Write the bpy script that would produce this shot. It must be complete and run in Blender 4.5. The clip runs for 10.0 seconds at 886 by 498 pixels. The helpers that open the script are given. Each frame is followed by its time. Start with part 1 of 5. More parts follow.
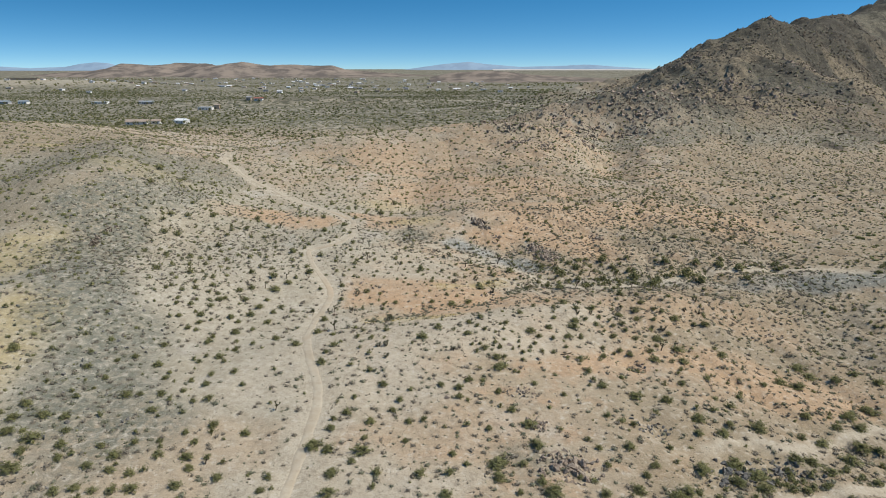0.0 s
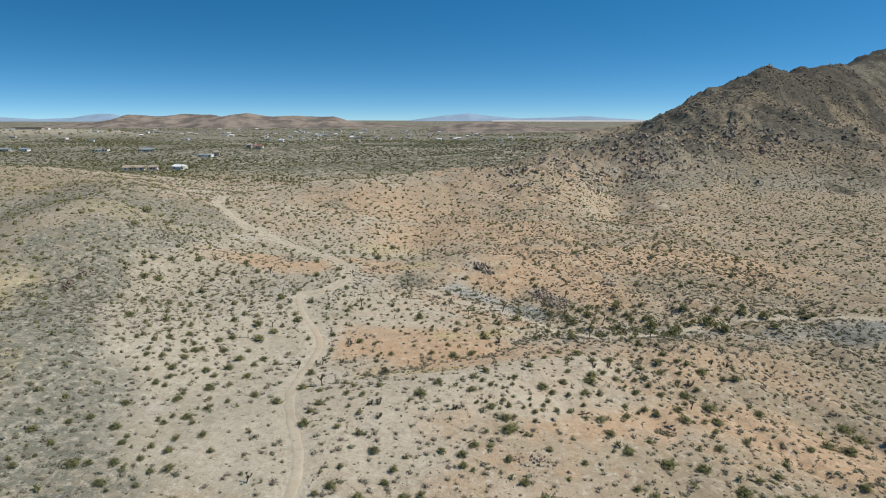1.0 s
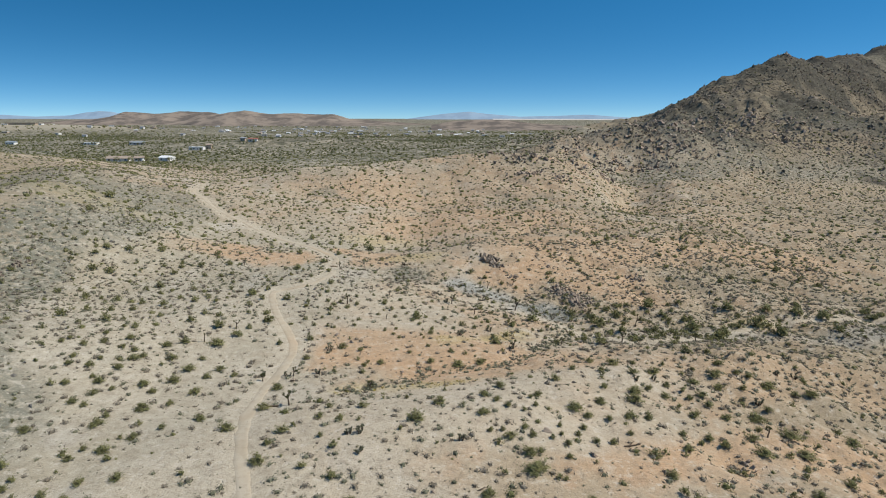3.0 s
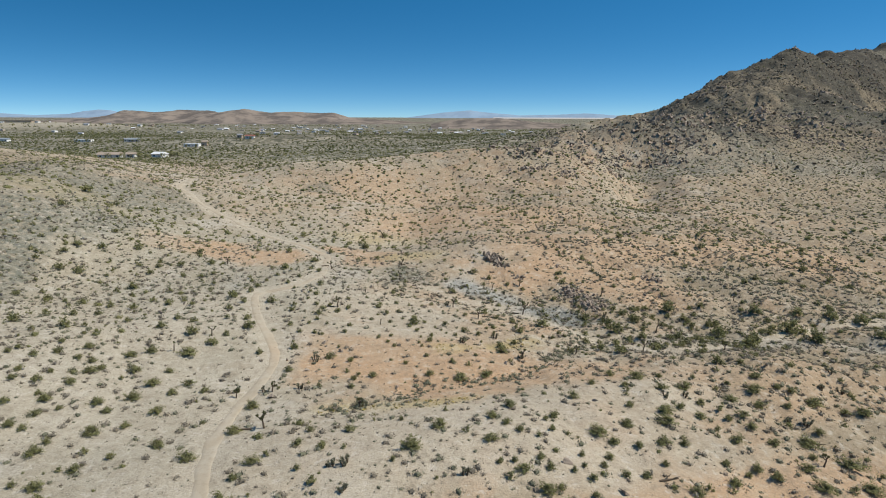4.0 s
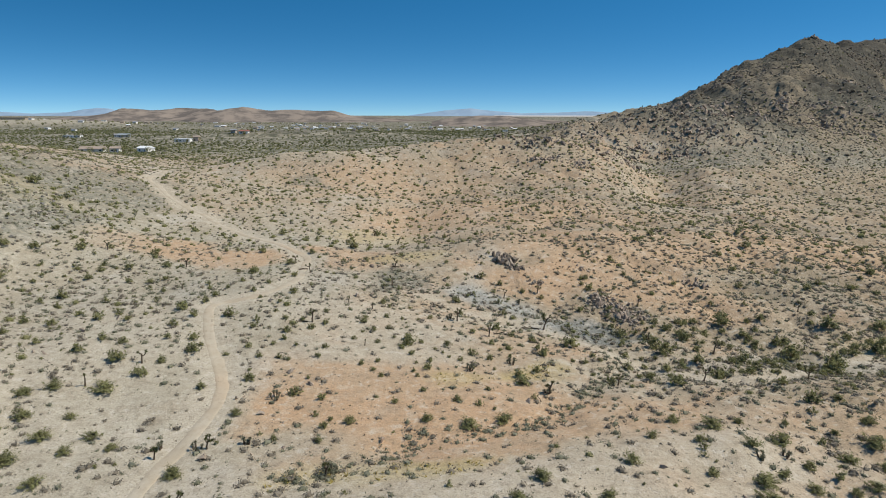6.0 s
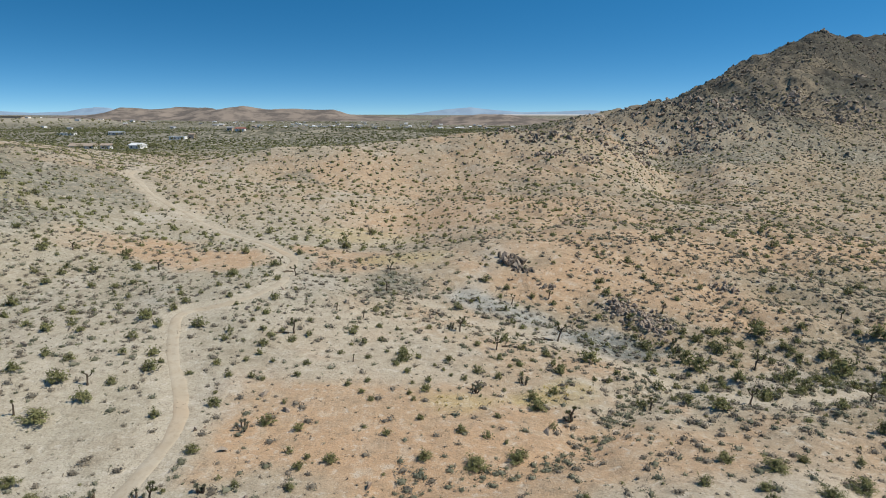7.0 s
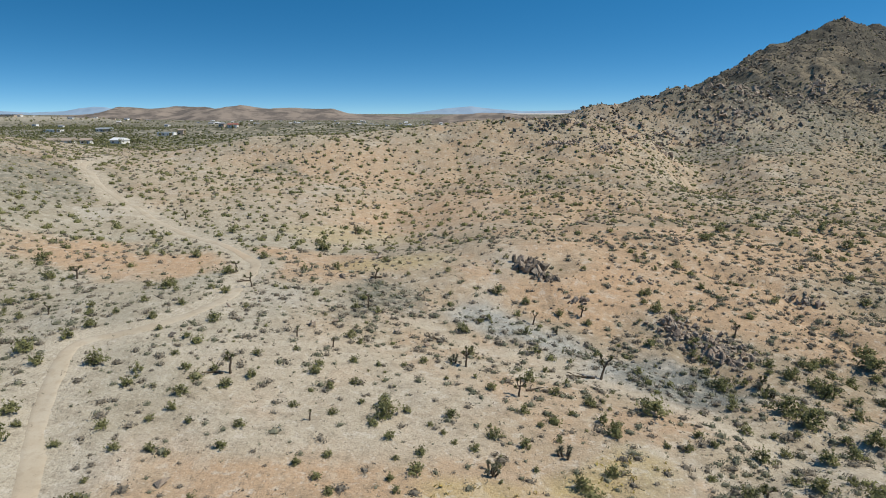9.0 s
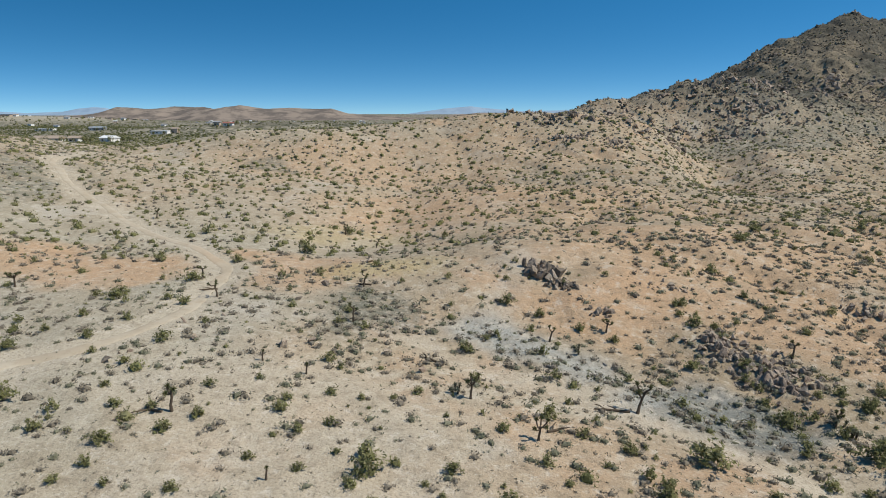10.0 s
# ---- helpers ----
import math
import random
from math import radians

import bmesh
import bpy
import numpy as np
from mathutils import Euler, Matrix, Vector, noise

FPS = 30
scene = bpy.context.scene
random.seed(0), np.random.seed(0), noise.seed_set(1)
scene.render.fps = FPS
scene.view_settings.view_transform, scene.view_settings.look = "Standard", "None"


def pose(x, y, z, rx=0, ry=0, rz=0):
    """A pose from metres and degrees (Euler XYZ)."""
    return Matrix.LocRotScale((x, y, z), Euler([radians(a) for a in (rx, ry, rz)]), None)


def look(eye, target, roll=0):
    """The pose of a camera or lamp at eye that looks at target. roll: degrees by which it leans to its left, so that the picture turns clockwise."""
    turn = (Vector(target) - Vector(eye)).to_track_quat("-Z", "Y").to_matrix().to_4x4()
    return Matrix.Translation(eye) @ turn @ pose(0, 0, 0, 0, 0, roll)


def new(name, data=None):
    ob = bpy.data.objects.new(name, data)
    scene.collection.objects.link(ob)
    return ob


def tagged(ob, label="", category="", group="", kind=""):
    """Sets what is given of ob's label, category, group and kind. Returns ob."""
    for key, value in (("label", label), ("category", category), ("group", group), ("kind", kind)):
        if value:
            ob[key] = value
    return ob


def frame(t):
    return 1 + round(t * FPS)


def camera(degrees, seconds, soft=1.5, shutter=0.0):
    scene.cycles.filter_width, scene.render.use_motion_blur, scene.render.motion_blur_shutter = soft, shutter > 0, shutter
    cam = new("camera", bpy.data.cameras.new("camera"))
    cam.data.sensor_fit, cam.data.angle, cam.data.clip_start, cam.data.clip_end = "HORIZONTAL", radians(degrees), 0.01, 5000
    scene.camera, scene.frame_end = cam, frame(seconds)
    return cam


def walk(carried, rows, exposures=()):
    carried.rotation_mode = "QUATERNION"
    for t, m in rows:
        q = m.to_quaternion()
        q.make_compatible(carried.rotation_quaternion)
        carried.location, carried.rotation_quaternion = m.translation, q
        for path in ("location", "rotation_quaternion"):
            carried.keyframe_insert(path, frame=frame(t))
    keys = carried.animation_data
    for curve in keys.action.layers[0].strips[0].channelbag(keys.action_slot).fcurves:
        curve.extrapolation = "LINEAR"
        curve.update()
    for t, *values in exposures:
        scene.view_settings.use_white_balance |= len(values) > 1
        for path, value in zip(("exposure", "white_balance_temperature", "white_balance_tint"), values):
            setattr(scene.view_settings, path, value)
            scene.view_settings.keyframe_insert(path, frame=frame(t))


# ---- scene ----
cam = camera(71.7, 10.0, soft=1.0)
METRES, EYE, TILT, LEAN, TURN = 140.0, 60.0, -16.6, 0.0, 0.0
ROWS = [
    (0.0, 0.0, 0.0, 0.0, 0.0, 0.0, -0.0),
    (0.5, -0.0005, 0.0508, -0.0018, 0.02, 3.41, -0.03),
    (1.0, -0.001, 0.1017, -0.0059, 0.03, 4.56, -0.05),
    (1.5, -0.0018, 0.153, -0.0085, 0.02, 4.57, -0.07),
    (2.0, -0.0024, 0.2044, -0.0104, 0.02, 4.55, -0.12),
    (2.5, -0.0032, 0.256, -0.0122, 0.03, 4.54, -0.14),
    (4.0, -0.0044, 0.4075, -0.0062, 0.04, 4.44, -0.19),
    (4.5, -0.0048, 0.4569, -0.0022, 0.06, 4.41, -0.18),
    (5.0, -0.005, 0.5057, 0.0018, 0.08, 4.38, -0.17),
    (5.5, -0.0052, 0.5546, 0.006, 0.11, 4.36, -0.16),
    (7.0, -0.0063, 0.7011, 0.0188, 0.15, 4.28, -0.11),
    (7.5, -0.0066, 0.7502, 0.023, 0.16, 4.27, -0.09),
    (8.0, -0.0065, 0.7994, 0.0272, 0.18, 4.27, -0.08),
    (8.5, -0.0063, 0.8486, 0.0319, 0.18, 4.26, -0.06),
    (9.0, -0.0062, 0.8979, 0.0366, 0.18, 4.27, -0.02),
    (9.5, -0.0061, 0.9474, 0.0414, 0.17, 4.3, 0.02),
    (10.0, -0.006, 0.9972, 0.0462, 0.17, 4.31, 0.05),
]
walk(cam, [(t, pose(0, 0, EYE, TILT, LEAN, TURN) @ pose(METRES * x, METRES * y, METRES * z, 90 + pitch, roll, yaw)) for t, x, y, z, yaw, pitch, roll in ROWS])

# ---- light ----
SUN_UP, SUN_SIDE = 53.0, 96.0        # degrees above the horizon; degrees clockwise from straight ahead
world = bpy.data.worlds.new("world")
scene.world = world
world.use_nodes = True
wn = world.node_tree.nodes
sky = wn.new("ShaderNodeTexSky")
sky.sky_type, sky.sun_disc = "NISHITA", False
sky.sun_elevation, sky.sun_rotation = radians(SUN_UP), radians(SUN_SIDE)
sky.altitude, sky.air_density, sky.dust_density, sky.ozone_density = 900, 1.0, 0.2, 2.0
# clear dry air: the deep blue comes down close to the horizon
coords, lift, unit, vivid = wn.new("ShaderNodeTexCoord"), wn.new("ShaderNodeMapping"), wn.new("ShaderNodeVectorMath"), wn.new("ShaderNodeHueSaturation")
lift.inputs["Location"].default_value, lift.inputs["Scale"].default_value = (0, 0, 0.09), (1, 1, 2.7)
unit.operation = "NORMALIZE"
vivid.inputs["Saturation"].default_value = 1.38
vivid.inputs["Hue"].default_value = 0.490
for a, b in ((coords.outputs["Generated"], lift.inputs["Vector"]), (lift.outputs[0], unit.inputs[0]), (unit.outputs[0], sky.inputs[0]),
             (sky.outputs[0], vivid.inputs["Color"]), (vivid.outputs[0], wn["Background"].inputs[0])):
    world.node_tree.links.new(a, b)
wn["Background"].inputs[1].default_value = 0.129
sun = new("sun", bpy.data.lights.new("sun", "SUN"))
sun.data.energy, sun.data.angle, sun.data.color = 4.8, radians(0.5), (1.0, 0.94, 0.83)
side, up = radians(SUN_SIDE), radians(SUN_UP)
sun.matrix_world = look(Vector((math.sin(side) * math.cos(up), math.cos(side) * math.cos(up), math.sin(up))) * 500, (0, 0, 0))
scene.view_settings.exposure = -0.05


# ---- materials ----
class Nodes:
    """A short hand for one material's nodes."""

    def __init__(self, name, rough=0.9):
        self.mat = bpy.data.materials.new(name)
        self.mat.use_nodes = True
        self.tree = self.mat.node_tree
        self.bsdf = self.tree.nodes["Principled BSDF"]
        self.bsdf.inputs["Roughness"].default_value = rough
        self.bsdf.inputs["Specular IOR Level"].default_value = 0.12
        self.co = self.add("ShaderNodeTexCoord").outputs["Object"]

    def add(self, kind):
        return self.tree.nodes.new(kind)

    def link(self, a, b):
        self.tree.links.new(a, b)

    def noise(self, scale, detail=3.0, rough=0.55):
        n = self.add("ShaderNodeTexNoise")
        n.inputs["Scale"].default_value, n.inputs["Detail"].default_value, n.inputs["Roughness"].default_value = scale, detail, rough
        self.link(self.co, n.inputs["Vector"])
        return n.outputs["Fac"]

    def spots(self, scale, size, soft=0.1):
        v = self.add("ShaderNodeTexVoronoi")
        v.inputs["Scale"].default_value = scale
        self.link(self.co, v.inputs["Vector"])
        return self.span(v.outputs["Distance"], size, max(size - soft, 0.0))

    def span(self, fac, a, b, lo=0.0, hi=1.0):
        m = self.add("ShaderNodeMapRange")
        m.interpolation_type = "SMOOTHSTEP"
        for key, value in (("From Min", a), ("From Max", b), ("To Min", lo), ("To Max", hi)):
            m.inputs[key].default_value = value
        if a > b:
            m.inputs["From Min"].default_value, m.inputs["From Max"].default_value = b, a
            m.inputs["To Min"].default_value, m.inputs["To Max"].default_value = hi, lo
        self.link(fac, m.inputs["Value"])
        return m.outputs["Result"]

    def attr(self, name):
        a = self.add("ShaderNodeAttribute")
        a.attribute_name = name
        return a.outputs["Fac"]

    def math(self, op, a, b):
        m = self.add("ShaderNodeMath")
        m.operation = op
        for i, v in enumerate((a, b)):
            if isinstance(v, (int, float)):
                m.inputs[i].default_value = v
            else:
                self.link(v, m.inputs[i])
        return m.outputs[0]

    def mix(self, fac, a, b, blend="MIX"):
        m = self.add("ShaderNodeMix")
        m.data_type, m.blend_type = "RGBA", blend
        for i, v in ((0, fac), (6, a), (7, b)):
            if isinstance(v, (int, float)):
                m.inputs[i].default_value = v
            elif isinstance(v, tuple):
                m.inputs[i].default_value = (*v, 1)
            else:
                self.link(v, m.inputs[i])
        return m.outputs[2]

    def bump(self, height, distance, strength=0.6):
        b = self.add("ShaderNodeBump")
        b.inputs["Strength"].default_value, b.inputs["Distance"].default_value = strength, distance
        self.link(height, b.inputs["Height"])
        self.link(b.outputs[0], self.bsdf.inputs["Normal"])

    def done(self, colour):
        if isinstance(colour, tuple):
            self.bsdf.inputs["Base Color"].default_value = (*colour, 1)
        else:
            self.link(colour, self.bsdf.inputs["Base Color"])
        return self.mat


def ground_material():
    n = Nodes("desert_ground", 0.95)
    broad, mid, fine, grit = n.noise(0.012, 4), n.noise(0.09, 4), n.noise(0.8, 5, 0.65), n.noise(4.5, 4, 0.7)
    c = n.mix(n.span(broad, 0.38, 0.62), (0.385, 0.326, 0.235), (0.375, 0.298, 0.198))
    c = n.mix(n.math("MULTIPLY", n.span(mid, 0.45, 0.7), 0.6), c, (0.425, 0.395, 0.315))
    warm = n.attr("warm")
    c = n.mix(n.math("MULTIPLY", warm, n.span(n.noise(0.045, 5, 0.65), 0.42, 0.62, 0.25, 0.95)), c, (0.395, 0.298, 0.195))
    c = n.mix(n.math("MULTIPLY", warm, n.span(n.noise(0.11, 4, 0.6), 0.5, 0.64, 0.0, 0.75)), c, (0.435, 0.285, 0.17))
    c = n.mix(n.math("MULTIPLY", n.span(warm, 0.5, 0.0), 0.5), c, (0.365, 0.338, 0.258))
    c = n.mix(n.math("MULTIPLY", n.span(n.noise(0.06, 5, 0.65), 0.52, 0.66), 0.6), c, (0.47, 0.425, 0.35))
    c = n.mix(n.math("MULTIPLY", n.attr("earth"), 0.68), c, (0.245, 0.195, 0.122))
    rust = n.math("MULTIPLY", n.attr("rust"), n.span(n.noise(0.14, 5, 0.7), 0.34, 0.54, 0.6, 1.0))
    c = n.mix(rust, c, (0.465, 0.308, 0.182))
    c = n.mix(n.math("MULTIPLY", n.attr("ochre"), n.span(mid, 0.3, 0.6, 0.5, 0.95)), c, (0.45, 0.35, 0.16))
    c = n.mix(n.attr("pale"), c, (0.47, 0.405, 0.305))
    stony = n.math("MULTIPLY", n.attr("stony"), n.span(n.noise(0.55, 5, 0.75), 0.38, 0.56, 0.35, 1.0))
    c = n.mix(stony, c, (0.15, 0.153, 0.118))
    c = n.mix(n.math("MULTIPLY", n.attr("ashy"), n.span(fine, 0.2, 0.5, 0.6, 1.0)), c, (0.33, 0.325, 0.285))
    c = n.mix(n.math("MULTIPLY", n.attr("slate"), n.span(fine, 0.2, 0.5, 0.7, 1.0)), c, (0.175, 0.18, 0.158))
    # litter, pebbles and small dry plants
    patch = n.noise(0.35, 5, 0.7)
    c = n.mix(n.math("MULTIPLY", n.span(patch, 0.52, 0.64), 0.26), c, (0.23, 0.185, 0.125))
    c = n.mix(n.math("MULTIPLY", n.span(patch, 0.46, 0.37), 0.3), c, (0.54, 0.475, 0.37))
    c = n.mix(n.math("MULTIPLY", n.span(fine, 0.54, 0.64), 0.34), c, (0.19, 0.155, 0.105))
    c = n.mix(n.math("MULTIPLY", n.span(fine, 0.45, 0.34), 0.5), c, (0.56, 0.50, 0.41))
    c = n.mix(n.math("MULTIPLY", n.span(grit, 0.54, 0.64), 0.55), c, (0.15, 0.125, 0.095))
    c = n.mix(n.math("MULTIPLY", n.span(grit, 0.43, 0.33), 0.5), c, (0.60, 0.55, 0.465))
    crag = n.attr("crag")
    fine_c = n.noise(0.5, 5, 0.75)
    c = n.mix(n.math("MULTIPLY", crag, n.span(n.noise(0.16, 5, 0.75), 0.3, 0.6, 0.6, 0.95)), c, (0.105, 0.098, 0.07))
    blocks = n.noise(0.26, 6, 0.85)
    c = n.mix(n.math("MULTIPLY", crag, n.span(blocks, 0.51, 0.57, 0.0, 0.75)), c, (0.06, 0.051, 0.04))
    c = n.mix(n.math("MULTIPLY", crag, n.span(blocks, 0.45, 0.38, 0.0, 0.8)), c, (0.235, 0.19, 0.138))
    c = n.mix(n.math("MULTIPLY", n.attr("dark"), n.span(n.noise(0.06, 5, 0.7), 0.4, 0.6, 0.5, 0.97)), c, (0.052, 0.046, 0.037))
    c = n.mix(n.math("MULTIPLY", n.attr("sandy"), n.span(blocks, 0.6, 0.48, 0.25, 0.95)), c, (0.255, 0.205, 0.137))
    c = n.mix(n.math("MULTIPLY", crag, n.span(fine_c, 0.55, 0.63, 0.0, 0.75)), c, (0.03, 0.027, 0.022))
    c = n.mix(n.math("MULTIPLY", crag, n.span(fine_c, 0.42, 0.35, 0.0, 0.6)), c, (0.27, 0.225, 0.17))
    # scrub of the far plain
    belts = n.span(n.noise(0.006, 5, 0.6), 0.40, 0.62, 0.35, 1.0)
    brush = n.math("MULTIPLY", n.attr("scrub"), n.math("MAXIMUM", n.math("MULTIPLY", belts, 0.62), n.spots(0.15, 0.75, 0.3)))
    c = n.mix(n.math("MULTIPLY", brush, n.span(mid, 0.3, 0.6, 0.5, 0.9)), c, (0.062, 0.066, 0.04))
    n.bump(n.math("ADD", fine, n.math("MULTIPLY", grit, 0.35)), 0.3, 0.9)
    return n.done(c)


def track_material():
    n = Nodes("packed_sand", 0.95)
    mid, fine = n.noise(0.35, 4), n.noise(3.0, 5, 0.7)
    c = n.mix(n.span(mid, 0.35, 0.65), (0.45, 0.388, 0.295), (0.405, 0.338, 0.245))
    c = n.mix(n.span(n.noise(0.035, 4), 0.5, 0.64, 0.0, 0.7), c, (0.45, 0.345, 0.235))
    c = n.mix(n.math("MULTIPLY", n.span(n.noise(1.1, 5, 0.7), 0.52, 0.62), 0.35), c, (0.32, 0.26, 0.18))
    c = n.mix(n.math("MULTIPLY", n.span(fine, 0.55, 0.7), 0.3), c, (0.30, 0.23, 0.15))
    n.bump(fine, 0.06, 0.5)
    return n.done(c)


def rock_material(name, a, b, dark):
    n = Nodes(name, 0.88)
    g = n.add("ShaderNodeNewGeometry").outputs["Random Per Island"]
    o = n.add("ShaderNodeObjectInfo").outputs["Random"]
    mixer = n.math("FRACT", n.math("ADD", g, o), 0)
    c = n.mix(mixer, a, b)
    c = n.mix(n.math("MULTIPLY", n.span(n.noise(1.3, 5, 0.7), 0.5, 0.68), 0.5), c, dark)
    c = n.mix(n.math("MULTIPLY", n.span(n.noise(6.0, 4, 0.7), 0.56, 0.7), 0.4), c, dark)
    n.bump(n.noise(2.2, 6, 0.7), 0.25, 0.9)
    return n.done(c)


def leaf_material(name, a, b, c0):
    n = Nodes(name, 0.9)
    g = n.add("ShaderNodeNewGeometry").outputs["Random Per Island"]
    o = n.add("ShaderNodeObjectInfo").outputs["Random"]
    t = n.attr("tone")
    c = n.mix(n.math("FRACT", n.math("ADD", t, o), 0), a, b)
    c = n.mix(n.math("MULTIPLY", n.span(g, 0.55, 1.0), 0.7), c, c0)
    n.done(c)
    thin, blend = n.add("ShaderNodeBsdfTranslucent"), n.add("ShaderNodeMixShader")
    n.link(c, thin.inputs["Color"])
    blend.inputs[0].default_value = 0.3
    n.link(n.bsdf.outputs[0], blend.inputs[1])
    n.link(thin.outputs[0], blend.inputs[2])
    n.link(blend.outputs[0], n.tree.nodes["Material Output"].inputs["Surface"])
    return n.mat


def plain_material(name, colour, rough=0.8, metal=0.0, wear=0.25, scale=0.8):
    n = Nodes(name, rough)
    n.bsdf.inputs["Metallic"].default_value = metal
    dark = tuple(v * 0.6 for v in colour)
    c = n.mix(n.math("MULTIPLY", n.span(n.noise(scale, 4), 0.45, 0.75), wear), colour, dark)
    return n.done(c)


GROUND = ground_material()
TRACK = track_material()
GRANITE = rock_material("tan_granite", (0.42, 0.345, 0.265), (0.31, 0.24, 0.185), (0.11, 0.085, 0.064))
VARNISH = rock_material("dark_varnished_rock", (0.28, 0.225, 0.172), (0.17, 0.14, 0.108), (0.062, 0.052, 0.042))
FLANKROCK = rock_material("brown_flank_rock", (0.25, 0.215, 0.16), (0.155, 0.135, 0.102), (0.06, 0.052, 0.042))
ASHROCK = rock_material("grey_rock", (0.24, 0.225, 0.2), (0.16, 0.15, 0.135), (0.08, 0.075, 0.066))
GREEN = leaf_material("creosote_leaf", (0.235, 0.232, 0.10), (0.165, 0.168, 0.07), (0.32, 0.292, 0.16))
BROWN = leaf_material("dry_shrub", (0.26, 0.222, 0.168), (0.195, 0.17, 0.13), (0.33, 0.29, 0.225))
SAGE = leaf_material("grey_green_shrub", (0.235, 0.23, 0.155), (0.178, 0.178, 0.118), (0.31, 0.30, 0.215))
YELLOW = leaf_material("yellow_weed", (0.42, 0.33, 0.09), (0.34, 0.27, 0.10), (0.48, 0.40, 0.14))
TWIG = plain_material("grey_twig", (0.16, 0.135, 0.105), 0.9)
BARK = plain_material("shaggy_bark", (0.115, 0.088, 0.062), 0.95, 0.0, 0.7, 6.0)
SPIKE = leaf_material("spiky_leaf", (0.14, 0.145, 0.062), (0.10, 0.11, 0.05), (0.22, 0.20, 0.10))


# ---- the lie of the land ----
def lattice(ix, iy, seed):
    h = (ix.astype(np.int64) * 374761393 + iy.astype(np.int64) * 668265263 + seed * 974634777) & 0x7FFFFFFF
    h = ((h ^ (h >> 13)) * 1274126177) & 0x7FFFFFFF
    return ((h ^ (h >> 16)) & 0xFFFF) / 65535.0


def wave(x, y, size, seed=0):
    """Smooth noise from 0 to 1 with bumps of about that size."""
    x, y = np.asarray(x, float) / size + 1000, np.asarray(y, float) / size + 1000
    ix, iy = np.floor(x), np.floor(y)
    fx, fy = x - ix, y - iy
    fx, fy = fx * fx * (3 - 2 * fx), fy * fy * (3 - 2 * fy)
    a, b, c, d = lattice(ix, iy, seed), lattice(ix + 1, iy, seed), lattice(ix, iy + 1, seed), lattice(ix + 1, iy + 1, seed)
    return (a * (1 - fx) + b * fx) * (1 - fy) + (c * (1 - fx) + d * fx) * fy


def rough(x, y, size, octaves=4, seed=0):
    out, total, amp = 0.0, 0.0, 1.0
    for k in range(octaves):
        out, total = out + amp * wave(x, y, size / 2**k, seed + 17 * k), total + amp
        amp *= 0.5
    return out / total


def step(a, b, v):
    t = np.clip((v - a) / (b - a), 0, 1)
    return t * t * (3 - 2 * t)


# x, y, height, half length, half width, turn in degrees
SPURS = [
    (-129, 223, 13.3, 91, 23, 108),
    (-87, 139, 3.2, 61, 16, 49),
    (-275, 364, 25.8, 80, 87, 5),
    (-154, 223, 8.9, 63, 33, 5),
    (51, 152, 2.8, 62, 9, 26),
    (65, 245, 5.7, 51, 32, -5),
    (25, 234, 3.3, 25, 13, 12),
    (-61, 350, 13.0, 37, 14, 4),
    (27, 378, 23.1, 81, 18, -0),
    (-113, 306, 9.3, 85, 29, 5),
    (60, 313, 4.0, 59, 23, 24),
    (53, 348, 4.9, 31, 17, 10),
    (-26, 201, 2.1, 22, 24, 0),
    (-5, 122, 1.4, 27, 14, -3),
    (45, 342, 4.0, 35, 18, 5),
]
HOLLOWS = [
    (52, 183, -1.4, 69, 10, -20),
    (129, 223, -4.5, 82, 39, 17),
    (-13, 274, -4.2, 11, 27, -5),
    (97, 361, -13.0, 11, 28, -17),
    (96, 111, -10.2, 30, 52, -15),
    (-24, 358, -1.8, 33, 15, 11),
    (110, 397, -5.2, 31, 24, -2),
    (-101, 185, -4.5, 24, 21, -1),
    (33, 301, 0.2, 25, 24, 0),
    (187, 486, -3.2, 38, 29, -1),
]
MOUNTAIN = [
    (126, 447, 29.2, 85, 30, 1),
    (196, 526, 24.2, 79, 64, 31),
    (324, 653, 36.6, 54, 32, 16),
    (365, 717, 58.9, 79, 57, 14),
    (728, 931, 171.1, 205, 114, 20),
    (308, 555, 41.7, 81, 58, -14),
    (209, 788, 26.4, 134, 57, 30),
    (239, 646, 24.5, 48, 59, -12),
    (331, 663, 10.0, 9, 8, -1),
    (462, 769, 38.9, 79, 39, 56),
]


def mound(x, y, form):
    cx, cy, h, along, across, turn = form
    c, s = math.cos(radians(turn)), math.sin(radians(turn))
    u, v = ((x - cx) * c + (y - cy) * s) / along, (-(x - cx) * s + (y - cy) * c) / across
    return h * np.exp(-(u * u + v * v) / 2)


